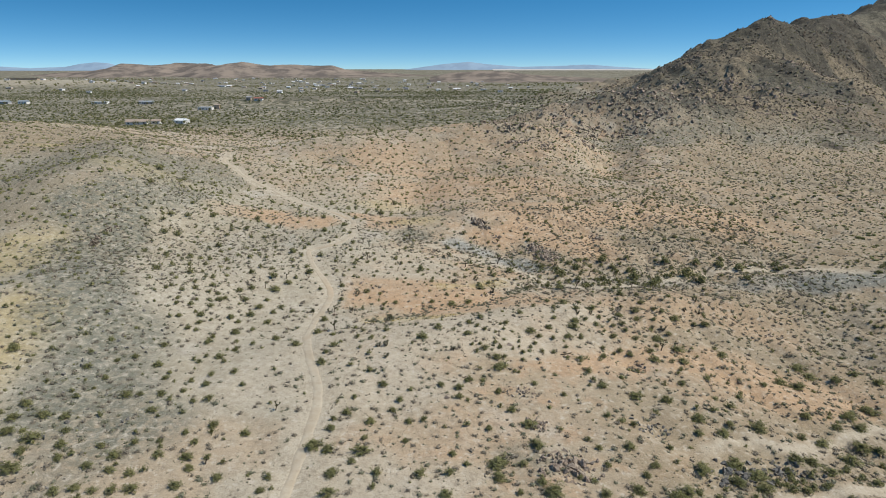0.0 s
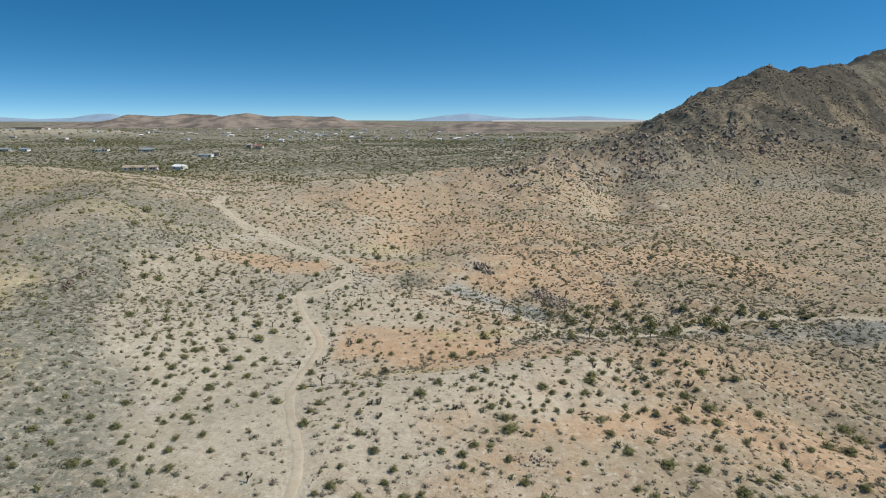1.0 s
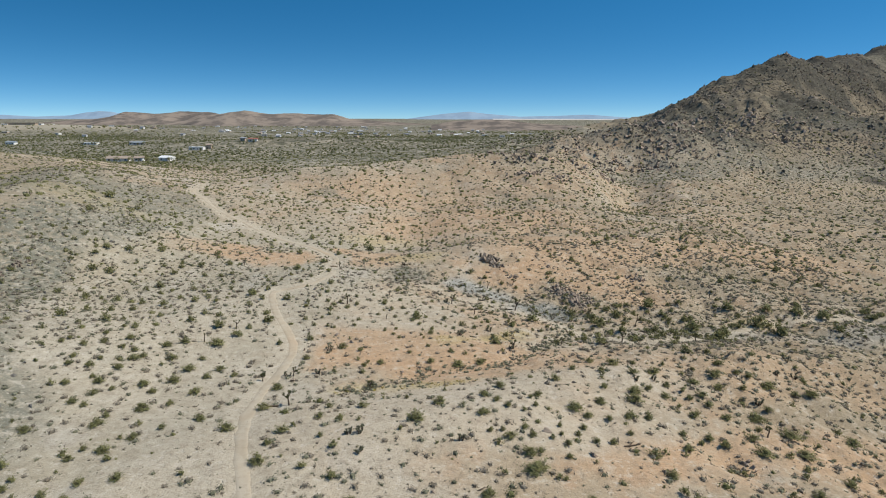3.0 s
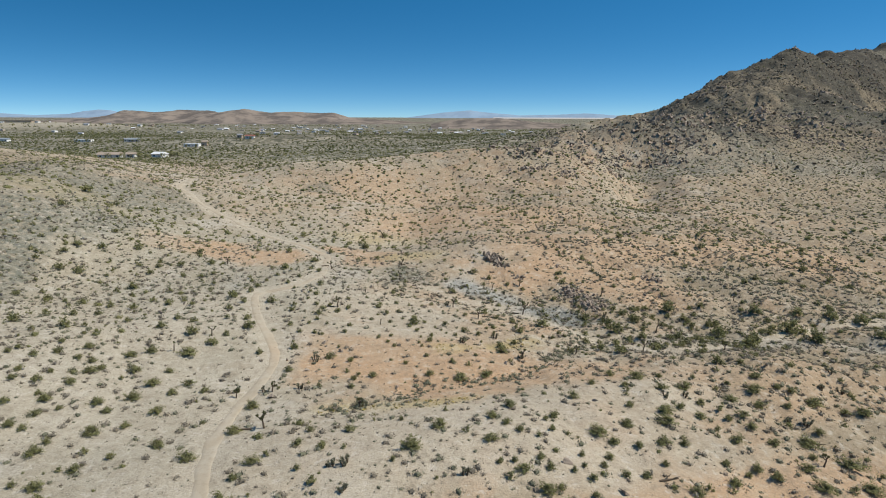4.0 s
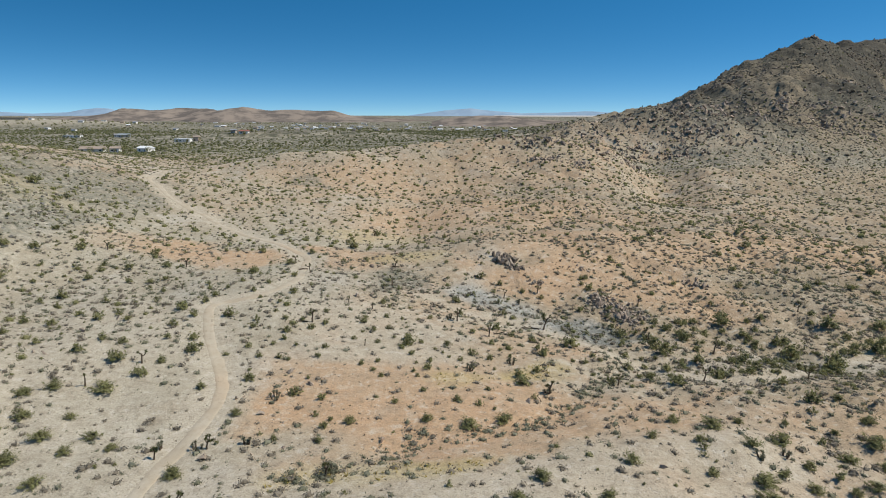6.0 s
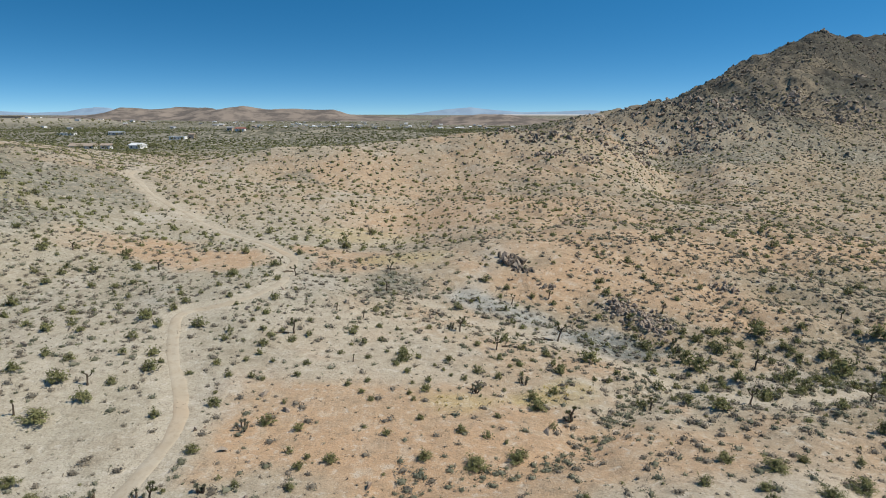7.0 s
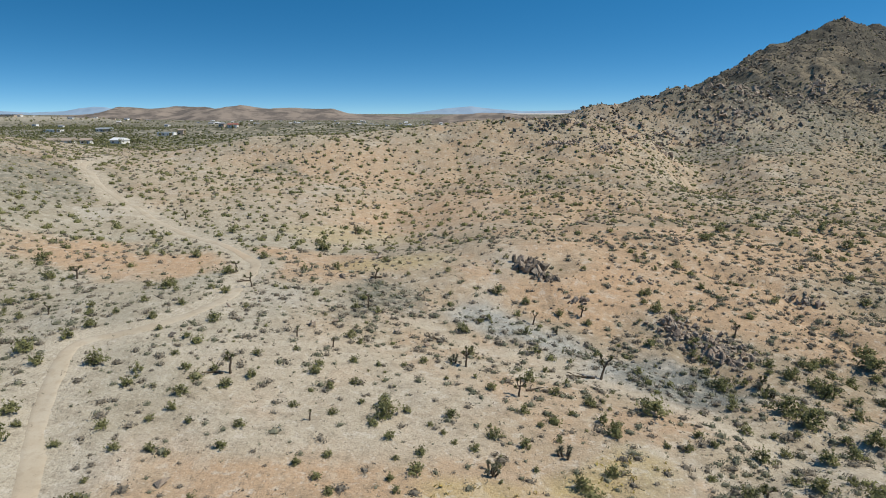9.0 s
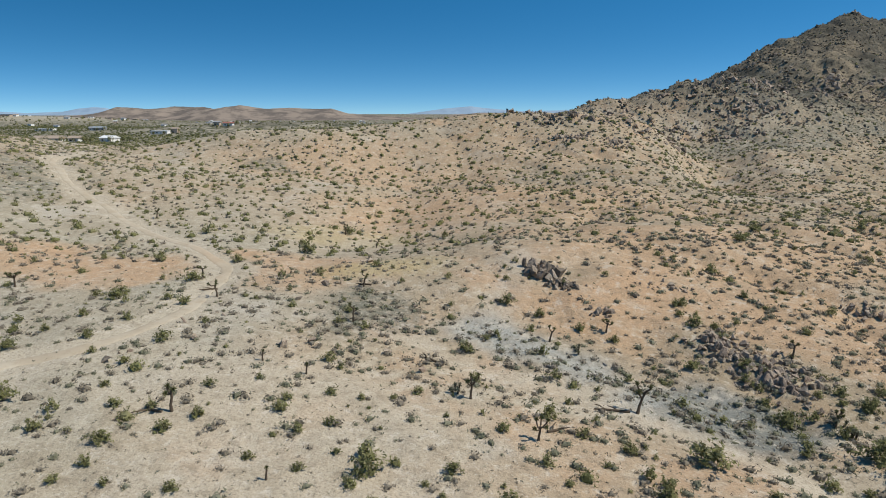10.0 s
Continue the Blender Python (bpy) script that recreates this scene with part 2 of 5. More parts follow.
def height(x, y):
    x, y = np.asarray(x, float), np.asarray(y, float)
    s = 1 / (1 + np.exp(-np.clip((y - 480) / 70, -40, 40)))
    z = 0.24 * (1 - s) + 8.0 * s
    z = z - 16 * step(900, 2600, y) + 45 * step(2600, 4900, y)
    for form in SPURS + HOLLOWS:
        z = z + mound(x, y, form)
    z = z + mound(x, y, (-1080, 1680, 26, 330, 90, -8)) + mound(x, y, (-190, 900, 11, 120, 40, 5))
    peak = 0.0
    for form in MOUNTAIN:
        peak = peak + mound(x, y, form)
    z = z + peak
    # gullies and ledges, stronger on the mountain
    m = step(8, 45, peak)
    z = z + (0.5 - np.abs(rough(x, y, 55, 4, 3) - 0.5) * 4) * 6.0 * m + (rough(x, y, 13, 4, 5) - 0.5) * 9.0 * m + 2.6 * step(0.54, 0.66, rough(x, y, 26, 3, 91)) * m - 3.0 * m
    hills = step(2, 12, z) * step(900, 600, y)
    z = z + (0.35 - np.abs(rough(x, y, 30, 3, 9) - 0.5) * 2) * (1.3 + 0.5 * step(225, 260, y)) * hills
    wx, wy = x + 14 * (rough(x, y, 50, 2, 61) - 0.5), y + 14 * (rough(x, y, 50, 2, 62) - 0.5)
    rill = np.abs(rough(wx * 0.8 + wy * 0.6, (wy * 0.8 - wx * 0.6) * 0.45, 16, 3, 11) - 0.5)
    z = z - 1.5 * step(0.12, 0.0, rill) * step(900, 600, y) * (0.25 + 0.75 * step(20, 90, x + 0.15 * y))
    z = z + (rough(x, y, 9, 3, 7) - 0.5) * 0.55 * step(1500, 700, y)
    return z


def runs(start, stop, first, growth):
    out, v, d = [], start, first
    sign = 1 if stop > start else -1
    while (stop - v) * sign > 0:
        v += d * sign
        d *= growth
        out.append(v)
    return out


XS = np.array(sorted(runs(-150, -4900, 1.5, 1.045) + list(np.arange(-150, 170.1, 1.6)) + runs(170.4, 520, 1.5, 1.009) + runs(523, 4900, 3.6, 1.05)))
YS = np.array(sorted(runs(70, -4900, 1.6, 1.13) + list(np.arange(70, 400.1, 1.6)) + runs(401, 760, 1.5, 1.01) + runs(764, 4900, 4.4, 1.04)))
GX, GY = np.meshgrid(XS, YS)
GZ = height(GX, GY)


def gz(x, y):
    """The ground's height, on the sheet as it is built."""
    x, y = np.asarray(x, float), np.asarray(y, float)
    i, j = np.clip(np.searchsorted(XS, x) - 1, 0, len(XS) - 2), np.clip(np.searchsorted(YS, y) - 1, 0, len(YS) - 2)
    fx, fy = np.clip((x - XS[i]) / (XS[i + 1] - XS[i]), 0, 1), np.clip((y - YS[j]) / (YS[j + 1] - YS[j]), 0, 1)
    return (GZ[j, i] * (1 - fx) + GZ[j, i + 1] * fx) * (1 - fy) + (GZ[j + 1, i] * (1 - fx) + GZ[j + 1, i + 1] * fx) * fy


# ---- building blocks ----
def mesh(name, verts, faces, material, tone=None, smooth=False):
    me = bpy.data.meshes.new(name)
    if isinstance(verts, np.ndarray):
        verts, faces = np.ascontiguousarray(verts, np.float32), np.ascontiguousarray(faces, np.int32)
        k = faces.shape[1]
        me.vertices.add(len(verts))
        me.vertices.foreach_set("co", verts.ravel())
        me.loops.add(faces.size)
        me.loops.foreach_set("vertex_index", faces.ravel())
        me.polygons.add(len(faces))
        me.polygons.foreach_set("loop_start", np.arange(0, faces.size, k, dtype=np.int32))
        me.update(calc_edges=True)
    else:
        me.from_pydata(verts, [], faces)
    if tone is not None:
        me.attributes.new("tone", "FLOAT", "POINT").data.foreach_set("value", np.ascontiguousarray(tone, np.float32))
    if smooth:
        me.shade_smooth()
    else:
        me.shade_flat()
    me.materials.append(material)
    return me


def part(name, me, parent, label=""):
    ob = new(name, me)
    ob.parent = parent
    return tagged(ob, label)


def thing(name, m, label, category, group=""):
    ob = new(name)
    ob.empty_display_size = 0.3
    ob.matrix_world = m
    return tagged(ob, label, category, group)


def stand(x, y, turn=0.0, size=1.0, sink=0.0):
    """A pose on the ground."""
    return pose(x, y, float(gz(x, y)) - sink, 0, 0, turn) @ Matrix.Scale(size, 4)


def join(pieces):
    """Verts and faces of several pieces as one."""
    vs, fs, n = [], [], 0
    for v, f in pieces:
        vs.append(v)
        fs.append(f + n)
        n += len(v)
    return np.concatenate(vs), np.concatenate(fs)


def tube(points, radii, sides=7):
    """A tapered tube of triangles along points, closed at its ends."""
    pts = np.asarray(points, float)
    rings = []
    for k, p in enumerate(pts):
        d = pts[min(k + 1, len(pts) - 1)] - pts[max(k - 1, 0)]
        d = d / (np.linalg.norm(d) + 1e-9)
        a = np.cross(d, (0.31, 0.95, 0.05))
        a = a / (np.linalg.norm(a) + 1e-9)
        b = np.cross(d, a)
        w = np.linspace(0, 2 * np.pi, sides, endpoint=False)
        rings.append(p + radii[k] * (np.cos(w)[:, None] * a + np.sin(w)[:, None] * b))
    v = np.concatenate(rings + [pts[:1], pts[-1:]])
    f = []
    n = len(pts)
    for k in range(n - 1):
        for s in range(sides):
            a, b = k * sides + s, k * sides + (s + 1) % sides
            f += [(a, b, b + sides), (a, b + sides, a + sides)]
    for s in range(sides):
        f.append((n * sides, (s + 1) % sides, s))
        f.append((n * sides + 1, (n - 1) * sides + s, (n - 1) * sides + (s + 1) % sides))
    return v, np.array(f)


def boulder(rng, level=2, cuts=9):
    """An angular broken block about 2 m across: the hull of some points on a squarish solid, its edges worn."""
    bm = bmesh.new()
    for _ in range(cuts):
        p = rng.normal(size=3)
        p /= (np.abs(p) ** 3.2).sum() ** (1 / 3.2)
        bm.verts.new(p * rng.uniform(0.8, 1.05, 3))
    hull = bmesh.ops.convex_hull(bm, input=bm.verts)
    loose = [g for g in hull["geom_interior"] if isinstance(g, bmesh.types.BMVert)]
    bmesh.ops.delete(bm, geom=loose, context="VERTS")
    if level > 1:
        bmesh.ops.bevel(bm, geom=bm.edges[:], offset=0.035, segments=1, affect="EDGES", clamp_overlap=True)
    bmesh.ops.triangulate(bm, faces=bm.faces[:])
    bm.verts.index_update()
    v = np.array([q.co[:] for q in bm.verts])
    f = np.array([[q.index for q in p.verts] for p in bm.faces])
    bm.free()
    return v * rng.uniform(0.75, 1.25, 3), f


def tuft(rng, n, size, height_, leaf, flat=0.35):
    """n leaves on a low dome of that half width and height, gathered into several sprays."""
    sprays = max(5, n // 9)
    ang, rad = rng.uniform(0, 2 * np.pi, sprays), np.sqrt(rng.uniform(0, 1, sprays)) * size * 0.72
    top = height_ * (1 - 0.55 * (rad / size) ** 2) * rng.uniform(0.6, 1.05, sprays)
    pick = rng.integers(0, sprays, n)
    c = np.stack([np.cos(ang) * rad, np.sin(ang) * rad, top * 0.62], 1)[pick]
    d = rng.normal(size=(n, 3))
    d /= np.linalg.norm(d, axis=1)[:, None]
    d *= rng.uniform(0.3, 1, (n, 1)) ** 0.5
    p = c + d * np.array([size * 0.30, size * 0.30, height_ * 0.40])
    p[:, 2] = np.maximum(p[:, 2], leaf * flat)
    # leaves face outwards, more or less, as on a rounded bush
    out = p / np.array([size, size, height_]) + d * 0.8 + rng.normal(size=(n, 3)) * 0.45
    out[:, 2] = out[:, 2] + 0.15
    a = rng.normal(size=(n, 3))
    a[:, 2] = np.abs(a[:, 2]) + 0.6
    b = np.cross(out, a)
    b /= np.linalg.norm(b, axis=1)[:, None]
    a = np.cross(b, out)
    a /= np.linalg.norm(a, axis=1)[:, None]
    s = leaf * rng.uniform(0.6, 1.3, (n, 1))
    v = np.stack([p - a * s * 0.7 - b * s * 0.32, p - a * s * 0.7 + b * s * 0.32, p + a * s * 1.2], 1).reshape(-1, 3)
    return v, np.arange(3 * n).reshape(-1, 3)


def flecks(rng, p, out, leaf, slim=0.45):
    """Small pointed leaves at p, more or less facing outwards."""
    n = len(p)
    out = out / (np.linalg.norm(out, axis=1)[:, None] + 1e-9) + rng.normal(size=(n, 3)) * 0.55
    a = np.cross(np.cross(out, rng.normal(size=(n, 3)) + np.array([0, 0, 0.8])), out)
    a /= np.linalg.norm(a, axis=1)[:, None] + 1e-9
    b = np.cross(out, a)
    b /= np.linalg.norm(b, axis=1)[:, None] + 1e-9
    s = leaf * rng.uniform(0.6, 1.35, (n, 1))
    v = np.stack([p - a * s * 0.6 - b * s * slim, p - a * s * 0.6 + b * s * slim, p + a * s], 1).reshape(-1, 3)
    v[:, 2] = np.maximum(v[:, 2], -0.03)
    return v, np.arange(3 * n).reshape(-1, 3)


def cushion(rng, size, height_, sides, n, leaf, inner=0.7, tiers=3):
    """A low rounded shrub: a close lumpy heart of twigs, wrapped in loose leaves and twig ends."""
    turn = rng.uniform(0, 6, 2)

    def lobes(w):
        return 1 + 0.2 * np.sin(2 * w + turn[0]) + 0.14 * np.sin(3 * w + turn[1])

    w = np.linspace(0, 2 * np.pi, sides, endpoint=False)
    rings = []
    for r, z in ((0.8, -0.12), (0.95, 0.35), (0.6, 0.8)) if tiers == 3 else ((0.9, -0.12), (0.85, 0.55)):
        q = lobes(w) * r * rng.uniform(0.82, 1.15, sides) * inner
        rings.append(np.stack([np.cos(w) * q * size, np.sin(w) * q * size, z * height_ * inner * rng.uniform(0.8, 1.2, sides)], 1))
    core = np.concatenate(rings + [np.array([[0, 0, 0.95 * height_ * inner]])])
    f = []
    for k in range(tiers - 1):
        for s in range(sides):
            a, b = k * sides + s, k * sides + (s + 1) % sides
            f += [(a, b, b + sides), (a, b + sides, a + sides)]
    f += [((tiers - 1) * sides + s, (tiers - 1) * sides + (s + 1) % sides, tiers * sides) for s in range(sides)]
    w, t = rng.uniform(0, 2 * np.pi, n), np.arcsin(rng.uniform(0.0, 0.98, n))
    d = np.stack([np.cos(w) * np.cos(t), np.sin(w) * np.cos(t), np.sin(t)], 1)
    p = d * np.array([size, size, height_]) * (lobes(w) * rng.uniform(inner, 1.12, n))[:, None]
    return join([(core, np.array(f)), flecks(rng, p, d, leaf)])


def sprays(rng, n, leaves, size, height_, leaf):
    """A creosote crown: n wands fanning up and out of one foot, each ending in a plume of small leaves."""
    w, t = rng.uniform(0, 2 * np.pi, n), radians(14) + radians(74) * rng.uniform(0, 1, n)
    long = rng.uniform(0.6, 1.1, n) * (1 + 0.18 * np.sin(2 * w + rng.uniform(0, 6)) + 0.12 * np.sin(3 * w + rng.uniform(0, 6)))
    tip = np.stack([np.cos(w) * np.cos(t) * size, np.sin(w) * np.cos(t) * size, np.sin(t) * height_], 1) * long[:, None]
    k = np.repeat(np.arange(n), leaves)
    along = rng.uniform(0.3, 1.0, (len(k), 1)) ** 0.7
    p = tip[k] * along + rng.normal(size=(len(k), 3)) * 0.075 * size
    p[:, 2] = np.maximum(p[:, 2] + 0.05, 0.02)
    return flecks(rng, p, tip[k] / np.array([size, size, height_]) + np.array([0, 0, 0.2]), leaf, 0.42)


def stems(rng, n, size, height_):
    out = []
    for _ in range(n):
        w, r = rng.uniform(0, 2 * np.pi), rng.uniform(0.35, 0.9)
        e = np.array([math.cos(w) * size * r, math.sin(w) * size * r, height_ * rng.uniform(0.6, 1.0)])
        mid = e * np.array([0.35, 0.35, 0.55]) + rng.normal(size=3) * 0.04
        out.append(tube([(0, 0, -0.08), mid, e], [0.035, 0.024, 0.008], 3))
    return join(out)


def strew(name, base, at, sizes, turns, material, label, category, squash=None, rng=None):
    """One object of kind stuff: the base pieces repeated at the given places."""
    vs, fs, ts, n = [], [], [], 0
    for k, (x, y, z) in enumerate(at):
        v, f = base[k % len(base)]
        c, s = math.cos(turns[k]), math.sin(turns[k])
        w = v * sizes[k]
        if squash is not None:
            w = w * squash[k]
        vs.append(np.stack([w[:, 0] * c - w[:, 1] * s + x, w[:, 0] * s + w[:, 1] * c + y, w[:, 2] + z], 1))
        fs.append(f + n)
        ts.append(np.full(len(v), (k * 0.6180339) % 1.0))
        n += len(v)
    ob = new(name, mesh(name, np.concatenate(vs), np.concatenate(fs), material, np.concatenate(ts)))
    return tagged(ob, label, category, kind="stuff")


# ---- ground ----
# the sandy track, as it winds over the flat, across the draw and up to the saddle
WAY = [(-20, 40), (-22.5, 62), (-23, 75.4), (-22.9, 84.4), (-22.8, 97.3), (-24, 104.8), (-25.9, 110.7), (-28.4, 118), (-30.9, 128), (-31.2, 136.3), (-30.4, 147.4), (-30.6, 156.5),
       (-33.5, 165), (-38, 173.2), (-41.2, 181.5), (-42.7, 186.8), (-41.4, 189.8), (-37.4, 192.1), (-34, 196.7), (-32.2, 201.8), (-31.5, 207), (-32.6, 215.5), (-34, 226), (-38.6, 233), (-45, 241),
       (-52, 246), (-58.5, 251.5), (-68.4, 261.6), (-76.4, 270), (-85.5, 278), (-94, 287), (-101, 295), (-107, 302), (-111, 312), (-113, 324), (-118, 340)]
WASH = [(-4.0, 203.1), (2.0, 197.0), (11.0, 193.5), (20.0, 187.4), (27.7, 179.8), (34.1, 172.9), (40.3, 168.6), (51.3, 171.9), (67.4, 179.7), (80.9, 188.0), (94.5, 191.2), (116.7, 192.9), (130.4, 189.4), (152.2, 181.7), (191.1, 178.7)]
DRAIN = [(-17.0, 137.0), (-11.0, 141.0), (-7.0, 144.3), (-3.0, 148.0), (3.0, 148.4), (9.1, 150.7), (15.0, 156.0), (21.0, 163.9), (26.9, 172.8)]
SIDE_TRACK = [(46.0, 92.0), (52.0, 95.0), (57.0, 96.0), (62.0, 95.0), (70.0, 98.0), (77.4, 102.5), (88.2, 107.5), (111.0, 113.0), (149.7, 115.7)]
LOWER_TRACK = [(30.0, 66.0), (44.0, 76.0), (55.0, 80.5), (64.0, 83.5), (73.0, 86.0), (95.0, 90.0), (140.0, 96.0)]


def smooth_line(points, gap=1.0):
    p = np.asarray(points, float)
    q = np.vstack([2 * p[0] - p[1], p, 2 * p[-1] - p[-2]])
    out = []
    for k in range(1, len(q) - 2):
        n = max(2, int(np.linalg.norm(q[k + 1] - q[k]) / gap))
        t = np.linspace(0, 1, n, endpoint=False)[:, None]
        a, b, c, d = q[k - 1], q[k], q[k + 1], q[k + 2]
        out.append(0.5 * (2 * b + (c - a) * t + (2 * a - 5 * b + 4 * c - d) * t**2 + (3 * b - a - 3 * c + d) * t**3))
    return np.concatenate(out + [p[-1:]])


def away(x, y, line):
    """Distance of places from a line."""
    x, y = np.asarray(x, float), np.asarray(y, float)
    best = np.full(x.shape, 1e9)
    box = (x > line[:, 0].min() - 30) & (x < line[:, 0].max() + 30) & (y > line[:, 1].min() - 30) & (y < line[:, 1].max() + 30)
    bx, by = x[box], y[box]
    near = np.full(bx.shape, 1e9)
    for a, b in zip(line[:-1], line[1:]):
        d = b - a
        t = np.clip(((bx - a[0]) * d[0] + (by - a[1]) * d[1]) / (d @ d + 1e-9), 0, 1)
        near = np.minimum(near, np.hypot(bx - a[0] - t * d[0], by - a[1] - t * d[1]))
    best[box] = near
    return best


TRACK_LINE, WASH_LINE, DRAIN_LINE = smooth_line(WAY, 4), smooth_line(WASH, 4), smooth_line(DRAIN, 4)
SIDE_LINE, LOWER_LINE = smooth_line(SIDE_TRACK, 4), smooth_line(LOWER_TRACK, 4)


def blot(x, y, forms, edge=6.0, seed=0):
    """Patches with ragged edges: x, y, half length, half width, turn, strength."""
    wx, wy = x + (rough(x, y, 18, 3, 31 + seed) - 0.5) * 3 * edge, y + (rough(x, y, 18, 3, 57 + seed) - 0.5) * 3 * edge
    out = np.zeros_like(x)
    for cx, cy, along, across, turn, strength in forms:
        c, s = math.cos(radians(turn)), math.sin(radians(turn))
        u, v = ((wx - cx) * c + (wy - cy) * s) / along, (-(wx - cx) * s + (wy - cy) * c) / across
        out = np.maximum(out, strength * step(1.25, 0.6, np.hypot(u, v)))
    return out


RUST = [(-35, 230, 10, 8, -40, 0.95), (-56, 222, 26, 7, -5, 0.85), (20, 218, 11, 6, -10, 1.0), (17.0, 213.3, 11, 8, -45, 1.0), (-54.2, 229.4, 32, 10, -12, 0.95), (-27.8, 225.1, 20, 12, 10, 0.85), (-3.0, 155.0, 36, 10, 5, 1.0), (-8.0, 162.5, 24, 10, 0, 0.75), (22.0, 150.0, 16, 8, 10, 0.7), (-26.0, 149.0, 10, 6, 0, 0.9), (-119.2, 300.5, 13, 7, 0, 1.0), (3.0, 182.3, 12, 6, -20, 0.55),
        (33.9, 121.6, 15, 9, 10, 0.85), (40.0, 214.0, 30, 14, -20, 0.85), (45.3, 234.9, 36, 14, 0, 0.8), (26.0, 211.0, 10, 7, -20, 0.8), (99.1, 245.3, 45, 22, 0, 0.75),
        (-30.0, 328.0, 55, 16, -10, 0.6), (17.1, 281.2, 50, 30, 0, 0.65), (150.0, 280.0, 70, 40, 0, 0.12), (70.8, 119.3, 30, 12, 0, 0.85), (-40.0, 80.0, 30, 12, 0, 0.35),
        (60.1, 150.3, 40, 12, 8, 0.45), (5.0, 90.0, 16, 12, 0, 0.35), (10.0, 340.0, 60, 20, 0, 0.4), (-111.3, 201.5, 12, 40, 20, 0.2)]
STONY = [(-4, 208, 8, 8, 0, 0.9), (-107.4, 189.6, 46, 16, 108, 0.95), (-83.9, 138.4, 34, 15, 112, 0.95), (-63.5, 103.2, 36, 14, 110, 0.95), (-107.2, 231.7, 32, 14, 100, 0.75), (-150.0, 265.0, 60, 40, 0, 0.55), (-119.2, 276.7, 34, 26, 20, 0.8),
         (130.7, 396.5, 60, 18, 10, 0.8), (241.0, 431.3, 90, 35, 10, 0.75), (18.0, 85.0, 7, 6, 0, 0.6), (-52.9, 325.2, 16, 5, -25, 0.75), (-75.0, 345.0, 30, 8, -10, 0.35), (35.4, 327.7, 18, 5, 0, 0.4), (127.9, 180.8, 26, 7, 20, 0.85)]
ASHY = [(7, 203, 9, 5, -25, 1.0), (14, 200, 8, 4, -25, 1.0), (24, 191, 6, 4, -45, 1.0), (110, 182, 30, 6, 5, 0.5), (60, 179, 26, 4, 5, 0.4)]
SLATE = [(23, 192, 5, 3.5, -45, 0.9), (28, 187, 6, 3.5, -45, 1.0), (125, 182, 26, 6, 5, 0.8)]
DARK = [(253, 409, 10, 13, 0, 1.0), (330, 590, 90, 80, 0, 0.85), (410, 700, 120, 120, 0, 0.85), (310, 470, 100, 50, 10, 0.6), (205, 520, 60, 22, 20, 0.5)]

PEAKS = sum(mound(GX, GY, form) for form in MOUNTAIN)
way_off = away(GX, GY, TRACK_LINE)
wash_off = away(GX, GY, WASH_LINE)
GZ = GZ - 0.22 * step(2.6, 1.2, way_off) - 0.5 * step(5, 1, wash_off) - 0.45 * step(4, 0.5, away(GX, GY, DRAIN_LINE))
pale = np.maximum(0.75 * step(5.5, 1.6, way_off + (rough(GX, GY, 5, 2, 71) - 0.5) * 3), 0.7 * step(3.5, 1.2, wash_off + (rough(GX, GY, 7, 2, 72) - 0.5) * 4))
for line in (SIDE_LINE, LOWER_LINE):
    pale = np.maximum(pale, 0.8 * step(2.3, 0.9, away(GX, GY, line) + (rough(GX, GY, 5, 2, 73) - 0.5) * 2))
pale = np.maximum(pale, blot(GX, GY, [(-20, 110, 24, 16, 0, 0.65), (-16, 78, 18, 9, 0, 0.6), (-13, 250, 6, 16, 0, 0.35), (0, 129, 32, 12, 0, 0.75), (0, 195, 9, 1.6, -8, 0.9), (13, 190, 9, 1.6, -40, 0.9), (28, 183, 9, 2.2, -20, 0.9), (-14, 186, 22, 9, -8, 0.55), (-10, 171, 13, 6, 0, 0.6), (-62, 168, 28, 24, 20, 0.5), (-48, 140, 24, 18, 10, 0.4), (30, 141, 14, 7, 15, 0.5)], 8, 5))
